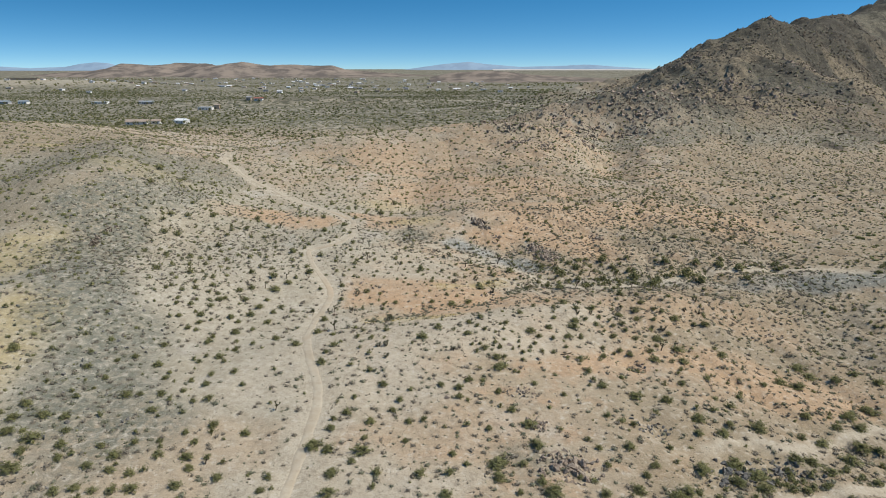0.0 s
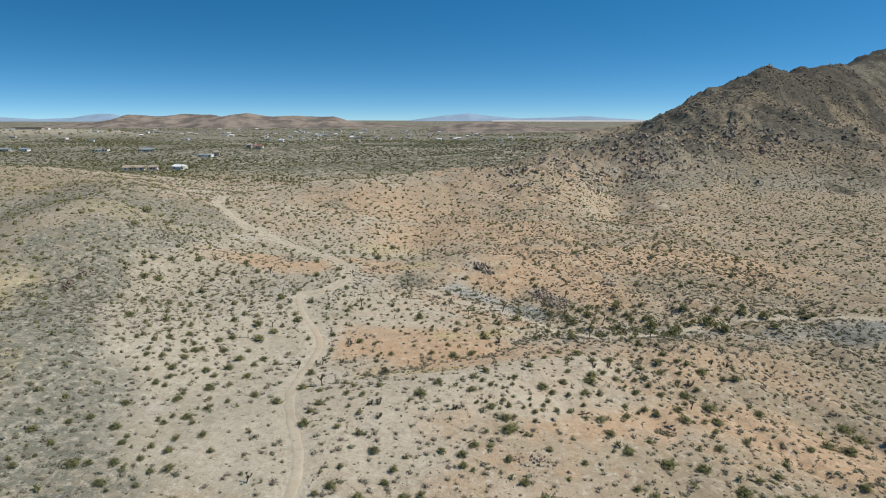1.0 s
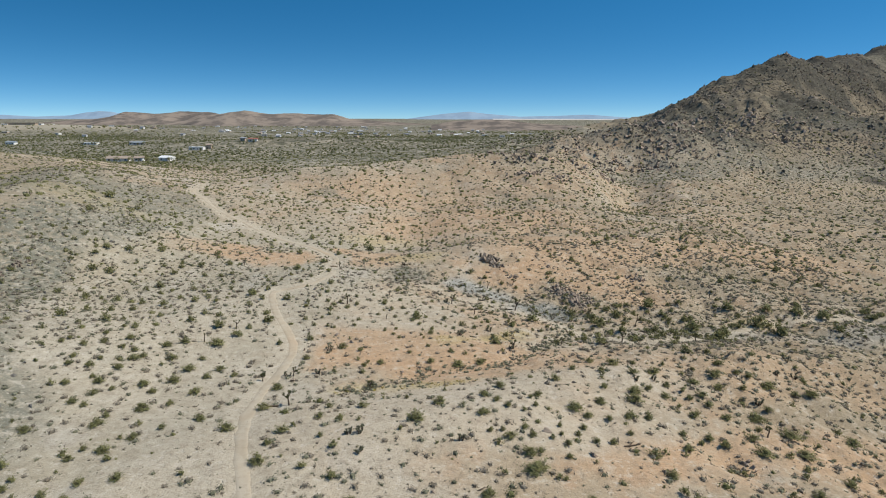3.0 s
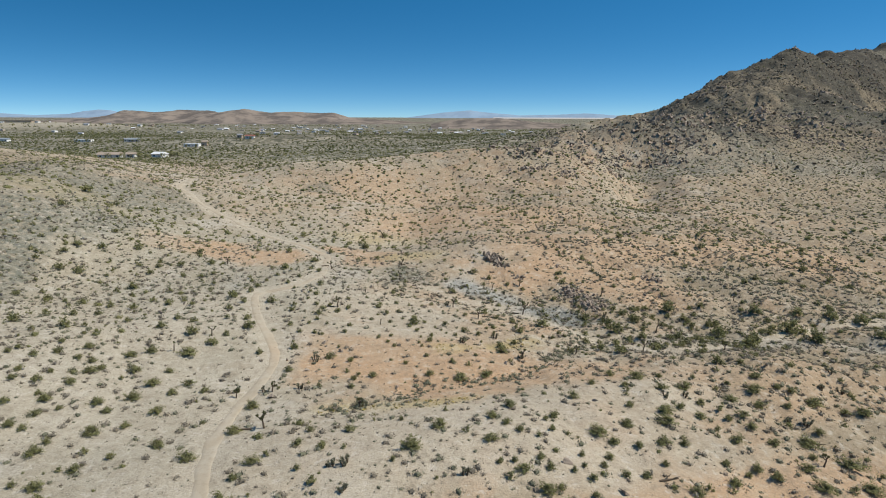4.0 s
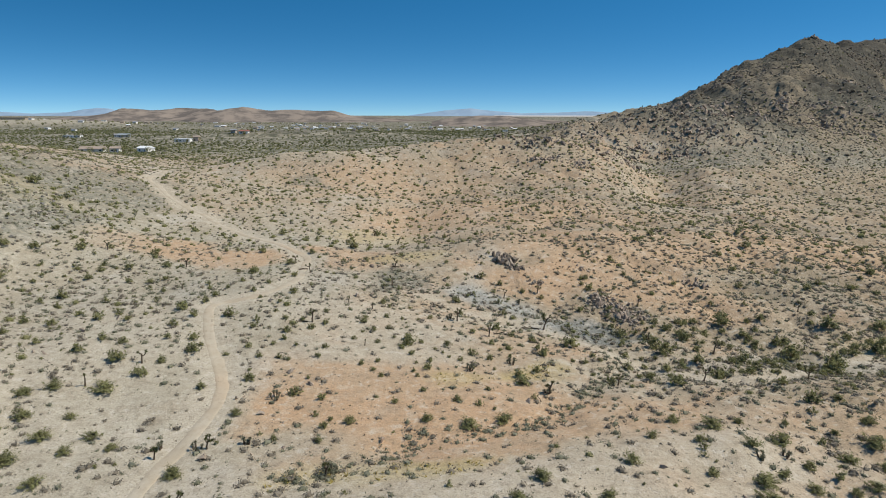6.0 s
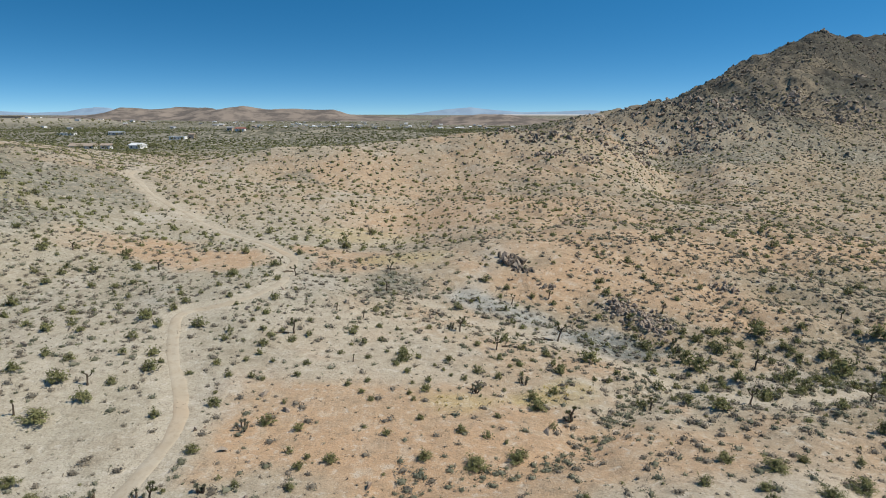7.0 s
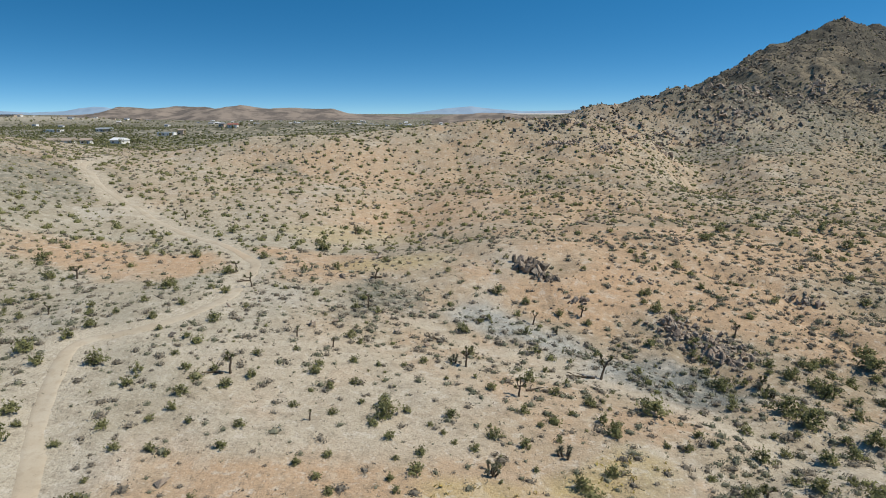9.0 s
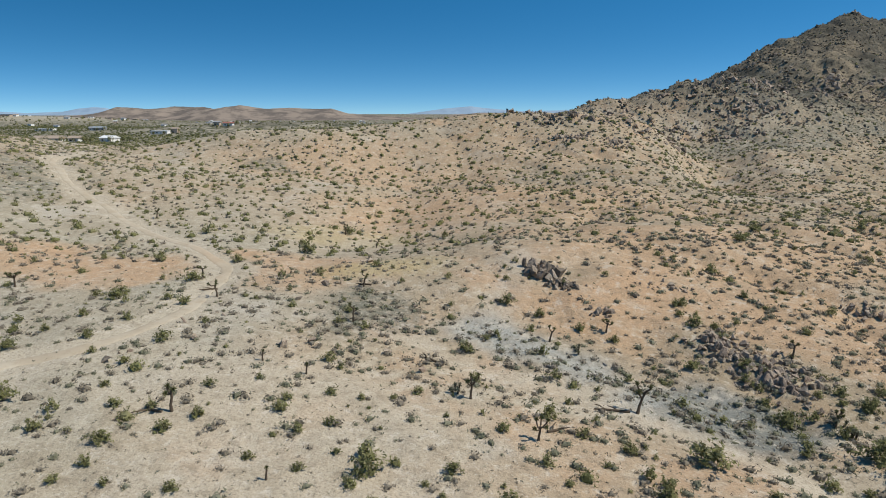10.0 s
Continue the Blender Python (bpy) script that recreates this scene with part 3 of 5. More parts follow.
MASKS = {
    "rust": blot(GX, GY, RUST, 7.0),
    "stony": np.maximum(blot(GX, GY, STONY, 8, 2), 0.7 * step(10, 34, PEAKS) * step(0.45, 0.6, rough(GX, GY, 60, 4, 41))),
    "warm": np.clip(step(-34, 12, GX + (rough(GX, GY, 60, 3, 64) - 0.5) * 50) * 0.85 + 0.6 * step(215, 290, GY + 0.2 * GX), 0, 1) * step(620, 480, GY) * step(45, 22, PEAKS),
    "ashy": blot(GX, GY, ASHY, 4, 4),
    "slate": blot(GX, GY, SLATE, 3, 6),
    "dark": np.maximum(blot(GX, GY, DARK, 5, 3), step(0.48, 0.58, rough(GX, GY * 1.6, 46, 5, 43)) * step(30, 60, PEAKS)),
    "sandy": step(11, 26, PEAKS) * step(95, 45, PEAKS) * step(0.44, 0.56, rough(GX * 0.8 + GY * 0.3, GY * 0.5 - GX * 0.2, 34, 4, 68)) * step(1400, 1000, GY),
    "pale": pale,
    "ochre": blot(GX, GY, [(-9.0, 137.5, 12, 3.5, 10, 0.9), (14.0, 167.0, 5, 3, 0, 0.9), (3.0, 165.0, 5, 2.5, 0, 0.8), (77.0, 188.5, 8, 3, 10, 0.9), (-117.9, 162.1, 12, 24, 15, 0.7), (-89.6, 115.5, 13, 26, 15, 0.8), (-198.0, 316.0, 14, 6, 0, 0.7),
                           (-22.1, 259.6, 18, 8, 0, 0.5), (-126.5, 246.7, 26, 16, 0, 0.5), (-12.3, 225.0, 10, 6, 0, 0.6)], 5, 12),
    "earth": blot(GX, GY, [(105, 130, 62, 70, 0, 1.0), (160, 240, 90, 75, 0, 0.95), (240, 345, 130, 70, 0, 1.0), (60, 300, 60, 50, 0, 0.55), (90, 226, 50, 20, 10, 0.95), (70, 260, 50, 40, 0, 0.7), (20, 240, 40, 14, 0, 0.4), (-160, 220, 50, 80, 0, 0.85), (-240, 330, 90, 70, 0, 1.0), (60, 90, 30, 24, 0, 0.9), (50, 200, 45, 16, -15, 0.75), (20, 360, 70, 30, 0, 0.4)], 14, 8),
    "crag": np.maximum(step(18, 50, PEAKS + (rough(GX, GY, 50, 4, 66) - 0.5) * 34) * step(1400, 1000, GY), blot(GX, GY, [(-190, 900, 110, 35, 8, 0.75), (-60, 1150, 140, 50, 5, 0.55), (250, 1300, 200, 80, 10, 0.6)], 20, 14)),
    "scrub": step(430, 620, GY) * step(30, 12, PEAKS) * (1 - 0.85 * blot(GX, GY, [(-1080, 1660, 330, 110, -8, 1.0), (-190, 900, 110, 30, 8, 0.9), (60, 1000, 160, 30, 5, 0.8), (-420, 1250, 200, 40, 3, 0.7), (-150, 1500, 260, 50, -4, 0.8), (-700, 1050, 160, 25, 5, 0.6)], 20, 15)),
}
for key in ("rust", "stony"):
    MASKS[key] = MASKS[key] * (1 - np.minimum(1, pale * 1.2))

ny, nx = GX.shape
index = np.arange(nx * ny).reshape(ny, nx)
quads = np.stack([index[:-1, :-1], index[:-1, 1:], index[1:, 1:], index[1:, :-1]], -1).reshape(-1, 4)
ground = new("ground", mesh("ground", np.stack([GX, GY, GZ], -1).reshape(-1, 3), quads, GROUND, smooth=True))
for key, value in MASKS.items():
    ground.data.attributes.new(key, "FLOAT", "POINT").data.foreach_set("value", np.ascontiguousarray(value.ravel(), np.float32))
tagged(ground, "pale sandy desert ground with rust and grey stony patches", "ground", kind="structure")


def strip(name, line, width, material, label, seed=0, lift=0.1):
    """A worn band on the ground, five points across, its rims sunk in."""
    p = smooth_line(line, 0.9)
    d = np.gradient(p, axis=0)
    d /= np.linalg.norm(d, axis=1)[:, None]
    side_ = np.stack([-d[:, 1], d[:, 0]], 1)
    wl = width * (0.45 + 1.15 * rough(p[:, 0], p[:, 1], 4, 4, 80 + seed))
    wr = width * (0.45 + 1.15 * rough(p[:, 0], p[:, 1], 4, 4, 90 + seed))
    cols = []
    for k, (w, h) in enumerate(((-1, -0.12), (-0.72, lift * 0.7), (-0.35, lift * 0.45), (0, lift), (0.35, lift * 0.45), (0.72, lift * 0.7), (1, -0.12))):
        q = p + side_ * (w * np.where(w < 0, wl, wr))[:, None] * 0.5
        cols.append(np.column_stack([q, gz(q[:, 0], q[:, 1]) + h]))
    v = np.stack(cols, 1)
    n, m = v.shape[:2]
    idx = np.arange(n * m).reshape(n, m)
    f = np.stack([idx[:-1, :-1], idx[:-1, 1:], idx[1:, 1:], idx[1:, :-1]], -1).reshape(-1, 4)[:, ::-1]
    return tagged(new(name, mesh(name, v.reshape(-1, 3), f, material, smooth=True)), label, "track", kind="structure")


strip("road", WAY, 2.0, TRACK, "winding single-lane sandy dirt track with worn ruts")


# ---- far distance ----
def far_range(name, crest, near, deep, base, material, label, seed, bite):
    """A distant range: a crest line of x and height, falling to its base on the near and far side."""
    cx, cz = np.array([c[0] for c in crest], float), np.array([c[1] for c in crest], float)
    xs = np.linspace(cx[0], cx[-1], 260)
    ts = np.linspace(-1, 1, 27)
    X, T = np.meshgrid(xs, ts)
    top = np.interp(X, cx, cz) - base
    shape = np.clip(1 - np.abs(T), 0, 1) ** 0.9
    Y = near + deep * (T + 1) / 2 + (wave(X, T * 0, 300, seed) - 0.5) * deep * 0.25
    gully = (rough(X, Y, 160, 4, seed + 5) - 0.5) * 2
    Z = base + top * shape * (1 + bite * gully * (1 - shape * 0.75)) - 12 * (shape < 0.02)
    idx = np.arange(X.size).reshape(X.shape)
    f = np.stack([idx[:-1, :-1], idx[:-1, 1:], idx[1:, 1:], idx[1:, :-1]], -1).reshape(-1, 4)
    ob = new(name, mesh(name, np.stack([X, Y, Z], -1).reshape(-1, 3), f, material, smooth=True))
    return tagged(ob, label, "hills", kind="structure")


def far_material(name, a, b):
    n = Nodes(name, 1.0)
    n.bsdf.inputs["Specular IOR Level"].default_value = 0.0
    c = n.mix(n.span(n.noise(0.011, 5, 0.65), 0.4, 0.6), a, b)
    return n.done(c)


# the blue of the far ranges is air haze put into their base colour
HILL, HAZE_BLUE, LAKE = far_material("far_brown_hill", (0.27, 0.222, 0.18), (0.14, 0.12, 0.105)), far_material("far_range_haze_tint", (0.27, 0.36, 0.45), (0.24, 0.32, 0.41)), far_material("salt_flat", (0.52, 0.50, 0.47), (0.48, 0.45, 0.42))


def crest(depth, rows):
    """Crest rows given as tangents across and up, for a range at that distance."""
    return [(a * depth, 60 + b * depth) for a, b in rows]


# across, up (tangents from the first eye)
far_range("far_hills", crest(3700, [(-0.62, -0.012), (-0.52, -0.003), (-0.497, 0.004), (-0.455, 0.0005), (-0.425, 0.0042), (-0.40, 0.0048), (-0.375, 0.0038), (-0.35, 0.0008), (-0.325, 0.0036), (-0.308, 0.0046), (-0.292, 0.003),
                                    (-0.265, 0.0012), (-0.235, 0.0028), (-0.205, 0.0012), (-0.17, 0.0005), (-0.145, -0.006), (-0.08, -0.0105), (-0.035, -0.0125), (0.02, -0.014)]),
          3350, 700, -2, HILL, "low bare brown hills beyond the plain", 101, 0.6)
far_range("far_hills", crest(3000, [(-0.02, -0.017), (0.015, -0.0105), (0.06, -0.0085), (0.10, -0.0075), (0.14, -0.0125), (0.20, -0.016), (0.27, -0.019)]),
          2750, 500, -10, HILL, "low bare brown hills beside the salt flat", 131, 1.0)
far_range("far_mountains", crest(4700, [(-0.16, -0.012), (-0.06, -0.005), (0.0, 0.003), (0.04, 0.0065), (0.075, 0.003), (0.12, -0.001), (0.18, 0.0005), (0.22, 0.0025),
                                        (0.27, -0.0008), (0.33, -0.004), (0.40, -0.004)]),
          4560, 240, 25, HAZE_BLUE, "mountain range on the horizon, tinted blue for haze", 151, 0.25)
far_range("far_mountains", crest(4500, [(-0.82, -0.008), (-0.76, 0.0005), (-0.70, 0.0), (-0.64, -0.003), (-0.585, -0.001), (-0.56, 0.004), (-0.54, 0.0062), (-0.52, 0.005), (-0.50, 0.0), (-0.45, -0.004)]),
          4330, 240, 25, HAZE_BLUE, "mountains behind the far town, tinted blue for haze", 171, 0.25)
lx, ly = np.meshgrid(np.linspace(350, 2300, 30), np.linspace(4150, 4540, 8))
lz = np.interp(ly, [4150, 4540], [-2, 40])
li = np.arange(lx.size).reshape(lx.shape)
tagged(new("dry_lake", mesh("dry_lake", np.stack([lx, ly, lz], -1).reshape(-1, 3),
       np.stack([li[:-1, :-1], li[:-1, 1:], li[1:, 1:], li[1:, :-1]], -1).reshape(-1, 4), LAKE)), "pale dry lake bed below the far range", "dry lake", kind="structure")


# ---- plants ----
rng = np.random.default_rng(7)


def scatter(x0, x1, y0, y1, gap, keep, seed, jitter=1.1, ahead=True):
    """Places on a shaken grid; keep gives the share that stays at each place."""
    r = np.random.default_rng(seed)
    nx_, ny_ = int((x1 - x0) / gap), int((y1 - y0) / gap)
    gx, gy = np.meshgrid(np.arange(nx_), np.arange(ny_))
    x = x0 + (gx.ravel() + 0.5 + 0.5 * (gy.ravel() % 2) + r.uniform(-jitter, jitter, gx.size)) * gap
    y = y0 + (gy.ravel() + 0.5 + r.uniform(-jitter, jitter, gx.size)) * gap
    ok = r.uniform(size=x.size) < keep(x, y)
    # only what the lens can ever take in
    if ahead:
        ok &= np.abs(x) < 25 + 0.80 * (y + 5)
    return x[ok], y[ok]


def open_ground(x, y):
    """1 on open ground, 0 on tracks and in washes' beds."""
    free = step(1.6, 2.6, away(x, y, TRACK_LINE)) * step(0.8, 1.6, away(x, y, SIDE_LINE)) * step(0.8, 1.8, away(x, y, LOWER_LINE))
    return free * step(0.6, 1.6, away(x, y, WASH_LINE))


def bushy(x, y):
    """How thick the green bushes stand: thicker by the wash, thinner on stony and on bare rust ground."""
    v = 0.40 + 0.9 * (rough(x, y, 30, 3, 201) - 0.5) + 0.22 * step(30, 70, x) + 0.25 * step(-42, -60, x) + 0.3 * step(-60, -100, x) + 0.4 * step(235, 260, y) + 0.35 * step(80, 120, x) + 0.2 * step(-20, -40, x) * step(170, 200, y) - 0.10 * step(60, 0, np.abs(x)) * step(130, 90, y)
    v = v + 0.6 * step(14, 2, away(x, y, WASH_LINE)) + 0.4 * step(12, 3, away(x, y, LOWER_LINE))
    v = v * (1 - 0.15 * blot(x, y, STONY, 8, 2)) * (1 - 0.45 * blot(x, y, RUST[1:8]))
    return np.clip(v, 0.05, 1) * open_ground(x, y)


def rise(x, y):
    return sum(mound(x, y, form) for form in MOUNTAIN)


def places(x, y, sink):
    return np.stack([x, y, gz(x, y) - sink], 1)


def creosote(seed, leaves, leaf):
    r = np.random.default_rng(seed)
    return sprays(r, 48, leaves, 1.02, 1.05, leaf), stems(r, 12, 0.8, 0.9)


bush_meshes = []
for k in range(7):
    (v, f), (sv, sf) = creosote(300 + k, 26, 0.082)
    bush_meshes.append((mesh("foliage", v, f, GREEN, np.full(len(v), 0.13 * k)), mesh("stems", sv, sf, TWIG)))


def bush(x, y, turn, size, k, label="olive-green creosote bush on bare sandy ground"):
    ob = thing("creosote_bush", stand(x, y, turn) @ Matrix.Diagonal((size, size, 0.5 + 0.34 * size, 1)), label, "bush", "creosote bushes")
    part("foliage", bush_meshes[k][0], ob)
    part("woody_base", bush_meshes[k][1], ob, "thin grey twigs")
    return ob


# x, y and half width of the bushes that stand out
ON_THE_NEAR_FLAT = [
    (-55.5, 73.7, 1.1), (-50.3, 74.3, 0.9), (-47.6, 74.5, 1.1), (-53.1, 74.6, 1.1), (-45.1, 75.2, 1.3), (-16.8, 75.4, 1.4), (0.5, 75.4, 1.2), (-26.7, 75.6, 0.8),
    (16.3, 75.9, 1.9), (11.3, 76.1, 0.7), (-39.3, 76.2, 1.2), (23.9, 76.3, 1.1), (-10.4, 76.8, 0.7), (36.5, 77.4, 1.7), (29.4, 77.8, 1.4), (-64.5, 78, 2),
    (15, 78.3, 1.2), (-34, 78.5, 1.1), (-47.2, 78.7, 1), (-26.4, 78.8, 0.9), (8.7, 79.1, 1.3), (-50.4, 79.2, 1), (-54, 79.6, 1.1), (-3.5, 79.8, 1.2),
    (-17, 79.9, 1.3), (-10.3, 80, 1), (1, 80.3, 0.9), (-38.9, 80.4, 1), (-59.2, 81.2, 1), (31.8, 81.5, 0.9), (-34.3, 82, 0.5), (-65.3, 82, 1.2),
]
ON_THE_NEAR_RISE = [
    (50.9, 82.4, 1.7), (-14.3, 82.6, 0.8), (3.6, 82.7, 0.7), (8.6, 82.8, 2), (12.6, 82.9, 0.9), (-40.4, 83, 1.3), (47, 83.1, 1.7), (-51.6, 83.1, 1.3),
    (-45, 83.4, 1.2), (26.2, 83.6, 0.8), (33.9, 83.8, 1), (-60.5, 84.1, 1.2), (41.7, 84.6, 2.2), (-54.7, 84.9, 0.9), (-65.4, 85, 1.8), (-13.1, 85.2, 1.7),
    (1.5, 85.2, 0.8), (51.5, 85.5, 2), (-18.6, 85.5, 1.3), (-49.9, 86.2, 0.8), (-70.3, 86.3, 1.5), (-21, 86.8, 1.7), (-40.6, 87, 0.9), (-46.3, 87.3, 0.7),
    (-61.7, 87.6, 0.9), (48.8, 87.9, 2.3), (15.5, 87.9, 1.6), (25.9, 88.1, 0.8), (31.2, 88.3, 1.2), (65.6, 88.5, 1.5), (-6.2, 88.7, 0.7), (-13.1, 88.9, 0.7),
]
ON_THE_LOWER_SLOPE = [
    (-43.1, 89.6, 0.8), (-71.7, 89.8, 1.4), (38.4, 89.8, 0.8), (-33.4, 90.3, 1.1), (24.6, 90.4, 0.7), (64.1, 91, 1.5), (-67.3, 91, 1.4), (-63.8, 91.1, 1.2),
    (61.2, 91.2, 1.6), (-19.2, 91.5, 1.1), (-39.4, 91.9, 1.1), (7.9, 92.5, 0.8), (72.6, 93.2, 2), (-72, 93.9, 1.3), (15, 94, 1.6), (-12.8, 94.1, 1.2),
    (-19.2, 94.5, 0.7), (-5.9, 94.6, 0.9), (-3.4, 94.9, 0.8), (45.4, 95.1, 1.1), (-51.3, 95.4, 1.1), (-45.9, 95.4, 0.7), (33.9, 95.7, 0.8), (50.5, 96.1, 1.6),
    (-17.1, 96.6, 1.1), (-65.5, 97.5, 0.8), (29.7, 97.9, 0.9), (-9.1, 97.9, 0.9), (70, 98.1, 1.6), (12.5, 98.5, 1.1), (81.1, 98.6, 1.4), (-67.2, 99.2, 0.6),
]
ON_THE_TRACK_SIDE = [
    (-45.6, 99.2, 0.8), (66.7, 99.3, 1.1), (-57.6, 99.3, 1.3), (47.2, 99.5, 1.8), (-55.2, 99.6, 0.8), (78.7, 99.7, 2.5), (58.6, 99.9, 2.3), (-43, 99.9, 1.1),
    (53.4, 100.2, 1), (-51.7, 100.2, 1), (-8, 101, 0.9), (-16.5, 101.2, 0.7), (3, 101.9, 1), (-48.5, 102.1, 0.7), (51.8, 104, 1), (23.1, 104, 0.7),
    (10.6, 104.4, 0.9), (3, 104.8, 1.1), (-64.3, 104.8, 0.9), (-45.3, 104.9, 1.1), (-38.4, 105.2, 0.7), (77.6, 105.7, 1.3), (-11.4, 105.7, 1.1), (-0.4, 105.8, 0.9),
    (-48.5, 106, 0.8), (37.6, 106.2, 1.8), (-53.5, 106.3, 0.9), (82.7, 106.5, 1.7), (56.4, 106.6, 1.2), (44, 106.8, 1.5), (5.1, 107.5, 1.1), (17.9, 107.5, 0.8),
]
ON_THE_RUSTY_FLAT = [
    (-69, 107.5, 1.2), (31.4, 108.2, 1.4), (72.9, 108.5, 1.4), (-45.6, 108.7, 0.9), (-41.4, 109.5, 1), (-84.5, 110.1, 1.6), (-14.6, 110.2, 0.9), (83.1, 110.7, 2.1),
    (-65.1, 111.2, 0.8), (-57.3, 111.4, 1.3), (-18.7, 111.7, 0.7), (49, 112.8, 1.1), (11.7, 112.9, 1.9), (-71.3, 113.1, 0.8), (-24.7, 113.2, 1.4), (-62.7, 113.4, 1),
    (29.8, 113.6, 1), (-50.1, 114.1, 0.8), (16.6, 116, 0.6), (91.2, 116.1, 2.4), (-46.8, 116.3, 1.2), (-49.5, 116.5, 0.6), (11.3, 116.5, 1.3),
    (13, 117, 0.6), (56.2, 117.1, 1.1), (-24.7, 117.4, 0.7), (29, 118.1, 1.1), (-17.7, 118.9, 0.5), (17, 119, 0.7), 
]
ON_THE_DRAIN_BANK = [
    (69.6, 119.1, 1), (51.4, 119.3, 0.7), (9, 119.7, 1.1), (-44.6, 120, 1), (-59.8, 120.1, 1), (-6.6, 120.2, 0.4), (15.1, 120.2, 0.5),
    (12.3, 120.5, 0.7), (21.5, 120.6, 0.7), (-23.6, 120.8, 1.2), (78.1, 120.8, 2), (6.3, 121, 0.5), (24, 121, 0.8), (34.8, 121.1, 1), (16.5, 121.2, 0.4),
    (8, 121.3, 0.5), (46.5, 122.1, 1.6), (19.2, 122.1, 0.6), (11.4, 122.2, 0.7), (-32.2, 122.8, 1.4), (-41.7, 122.9, 0.7), (75.5, 123, 1.8), (-4.6, 123.1, 1.6),
    (53.3, 123.2, 1.6), (27.2, 123.4, 0.6), (-51.5, 123.5, 1.3), (16.7, 123.6, 0.5), (41.5, 124, 1), (-15.7, 124.1, 0.8), (20.4, 124.1, 0.7), (38.2, 124.4, 0.6),
]
ON_THE_KNOLL_FOOT = [
    (-19.1, 125, 0.9), (5.5, 125.2, 1.1), (39.7, 125.3, 0.9), (99.6, 125.5, 1.7), (36, 126, 0.8), (-51.6, 126.1, 0.7), (46.9, 126.3, 1.2), (90.4, 126.4, 1.6),
    (-37.6, 126.5, 1.1), (11.8, 126.6, 0.5), (24.8, 126.9, 0.8), (9.4, 127.5, 0.7), (21.7, 127.6, 0.9), (-13, 128.3, 0.9), (-1.1, 128.3, 1.3), (28.6, 128.3, 1.2),
    (-56.2, 128.5, 0.8), (13.8, 128.5, 0.6), (-58.2, 128.8, 1), (31.5, 128.8, 0.8), (54.1, 128.8, 1.9), (-47.4, 128.9, 1.4), (85.7, 129, 1.8), (-18.3, 129.2, 0.7),
    (20.2, 129.2, 1.5), (7.9, 129.3, 0.8), (49.4, 129.4, 0.7), (96.4, 129.4, 1.5), (-28.9, 130.3, 1.2), (65.3, 130.6, 1.5), (13.3, 130.9, 0.5), (39.7, 130.9, 1.2),
]
ON_THE_KNOLL = [
    (6, 131.2, 1), (-6.3, 131.4, 0.4), (45.1, 131.5, 1), (24.7, 131.6, 1.1), (-44.4, 131.8, 0.8), (-56.8, 132.1, 0.9), (14.7, 132.4, 0.9), (50.7, 132.9, 1.7),
    (85.5, 132.9, 2.1), (30.9, 133.7, 1.6), (-62.2, 133.9, 0.9), (-54.9, 134.3, 0.6), (43.5, 134.8, 0.9), (8.7, 135.2, 1.2), (-48.9, 135.5, 0.9), (-58, 136.2, 1.2),
    (-42.2, 136.4, 1.2), (41.3, 137.1, 0.8), (-59.6, 137.2, 0.6), (54.9, 137.2, 0.9), (-51.4, 137.3, 1.3), (37.2, 137.3, 1), (32.2, 137.4, 1.5), (43.6, 137.6, 1.1),
    (27, 138.2, 0.8), (-29, 138.5, 1.2), (18.7, 138.7, 1.1), (34.9, 139, 0.8), (-65.1, 139.7, 0.8), (-47.4, 139.9, 1.4),
]
ON_THE_WASH_SIDE = [
    (-62, 140.6, 1.1), (38.7, 141, 0.9), (-57.6, 141.6, 1.1), (-42.3, 141.9, 1), (52.9, 142.3, 0.8), (-65.7, 142.5, 0.9), (49, 143, 1.2),
    (33.3, 143.1, 1.1), (44.1, 143.2, 1.3), (-37.9, 143.3, 0.8), (-61.6, 143.5, 0.6), (27.8, 143.8, 0.8), (-46.5, 144.4, 1.4),
    (22.8, 145.1, 0.8), (-41.1, 145.3, 1.1), (37.8, 145.5, 1.5), (-56.8, 145.7, 1.3), (-15.3, 145.9, 0.6), (67.7, 146, 1.4), (-20.6, 146.3, 0.5),
    (49.2, 146.4, 1.5), (65, 146.7, 0.9), (-70.7, 147.1, 0.7), (-55.9, 147.2, 0.8), (60.2, 147.4, 1.8), (-66.8, 147.6, 0.9), (30.9, 148, 1.5), (-51.1, 148.4, 1.3),
]
ON_THE_WASH_BED = [
    (-70.2, 149, 0.7), (-58.2, 149, 0.9), (-45.8, 149.1, 0.8), (57.2, 149.1, 0.9), (46.4, 149.2, 0.7), (55.3, 149.9, 0.8), (-64.3, 150.1, 0.9), (-15.5, 150.1, 0.7),
    (27.3, 150.3, 1), (2.3, 150.4, 1.4), (41.5, 151.2, 0.6), (-12.5, 151.4, 0.9), (35.9, 151.6, 0.7), (-3, 151.7, 0.9), (6.7, 151.8, 1.4), (-26.8, 152, 0.9),
    (52.6, 152.3, 1.1), (-54.2, 153.4, 1.3), (-61.2, 153.4, 1.1), (-66, 153.7, 0.8), (-51.6, 155.2, 1.3), (-45.4, 156, 2), (-7.3, 156.7, 0.7), (48.3, 157.1, 1.5),
    (-73.6, 157.4, 0.8), (-17.2, 157.4, 0.8), (1, 157.4, 0.8), (-21, 158.6, 1.1), (-65, 158.7, 0.7), (-33.8, 158.7, 0.9), (-63.1, 159.2, 1.1),
]
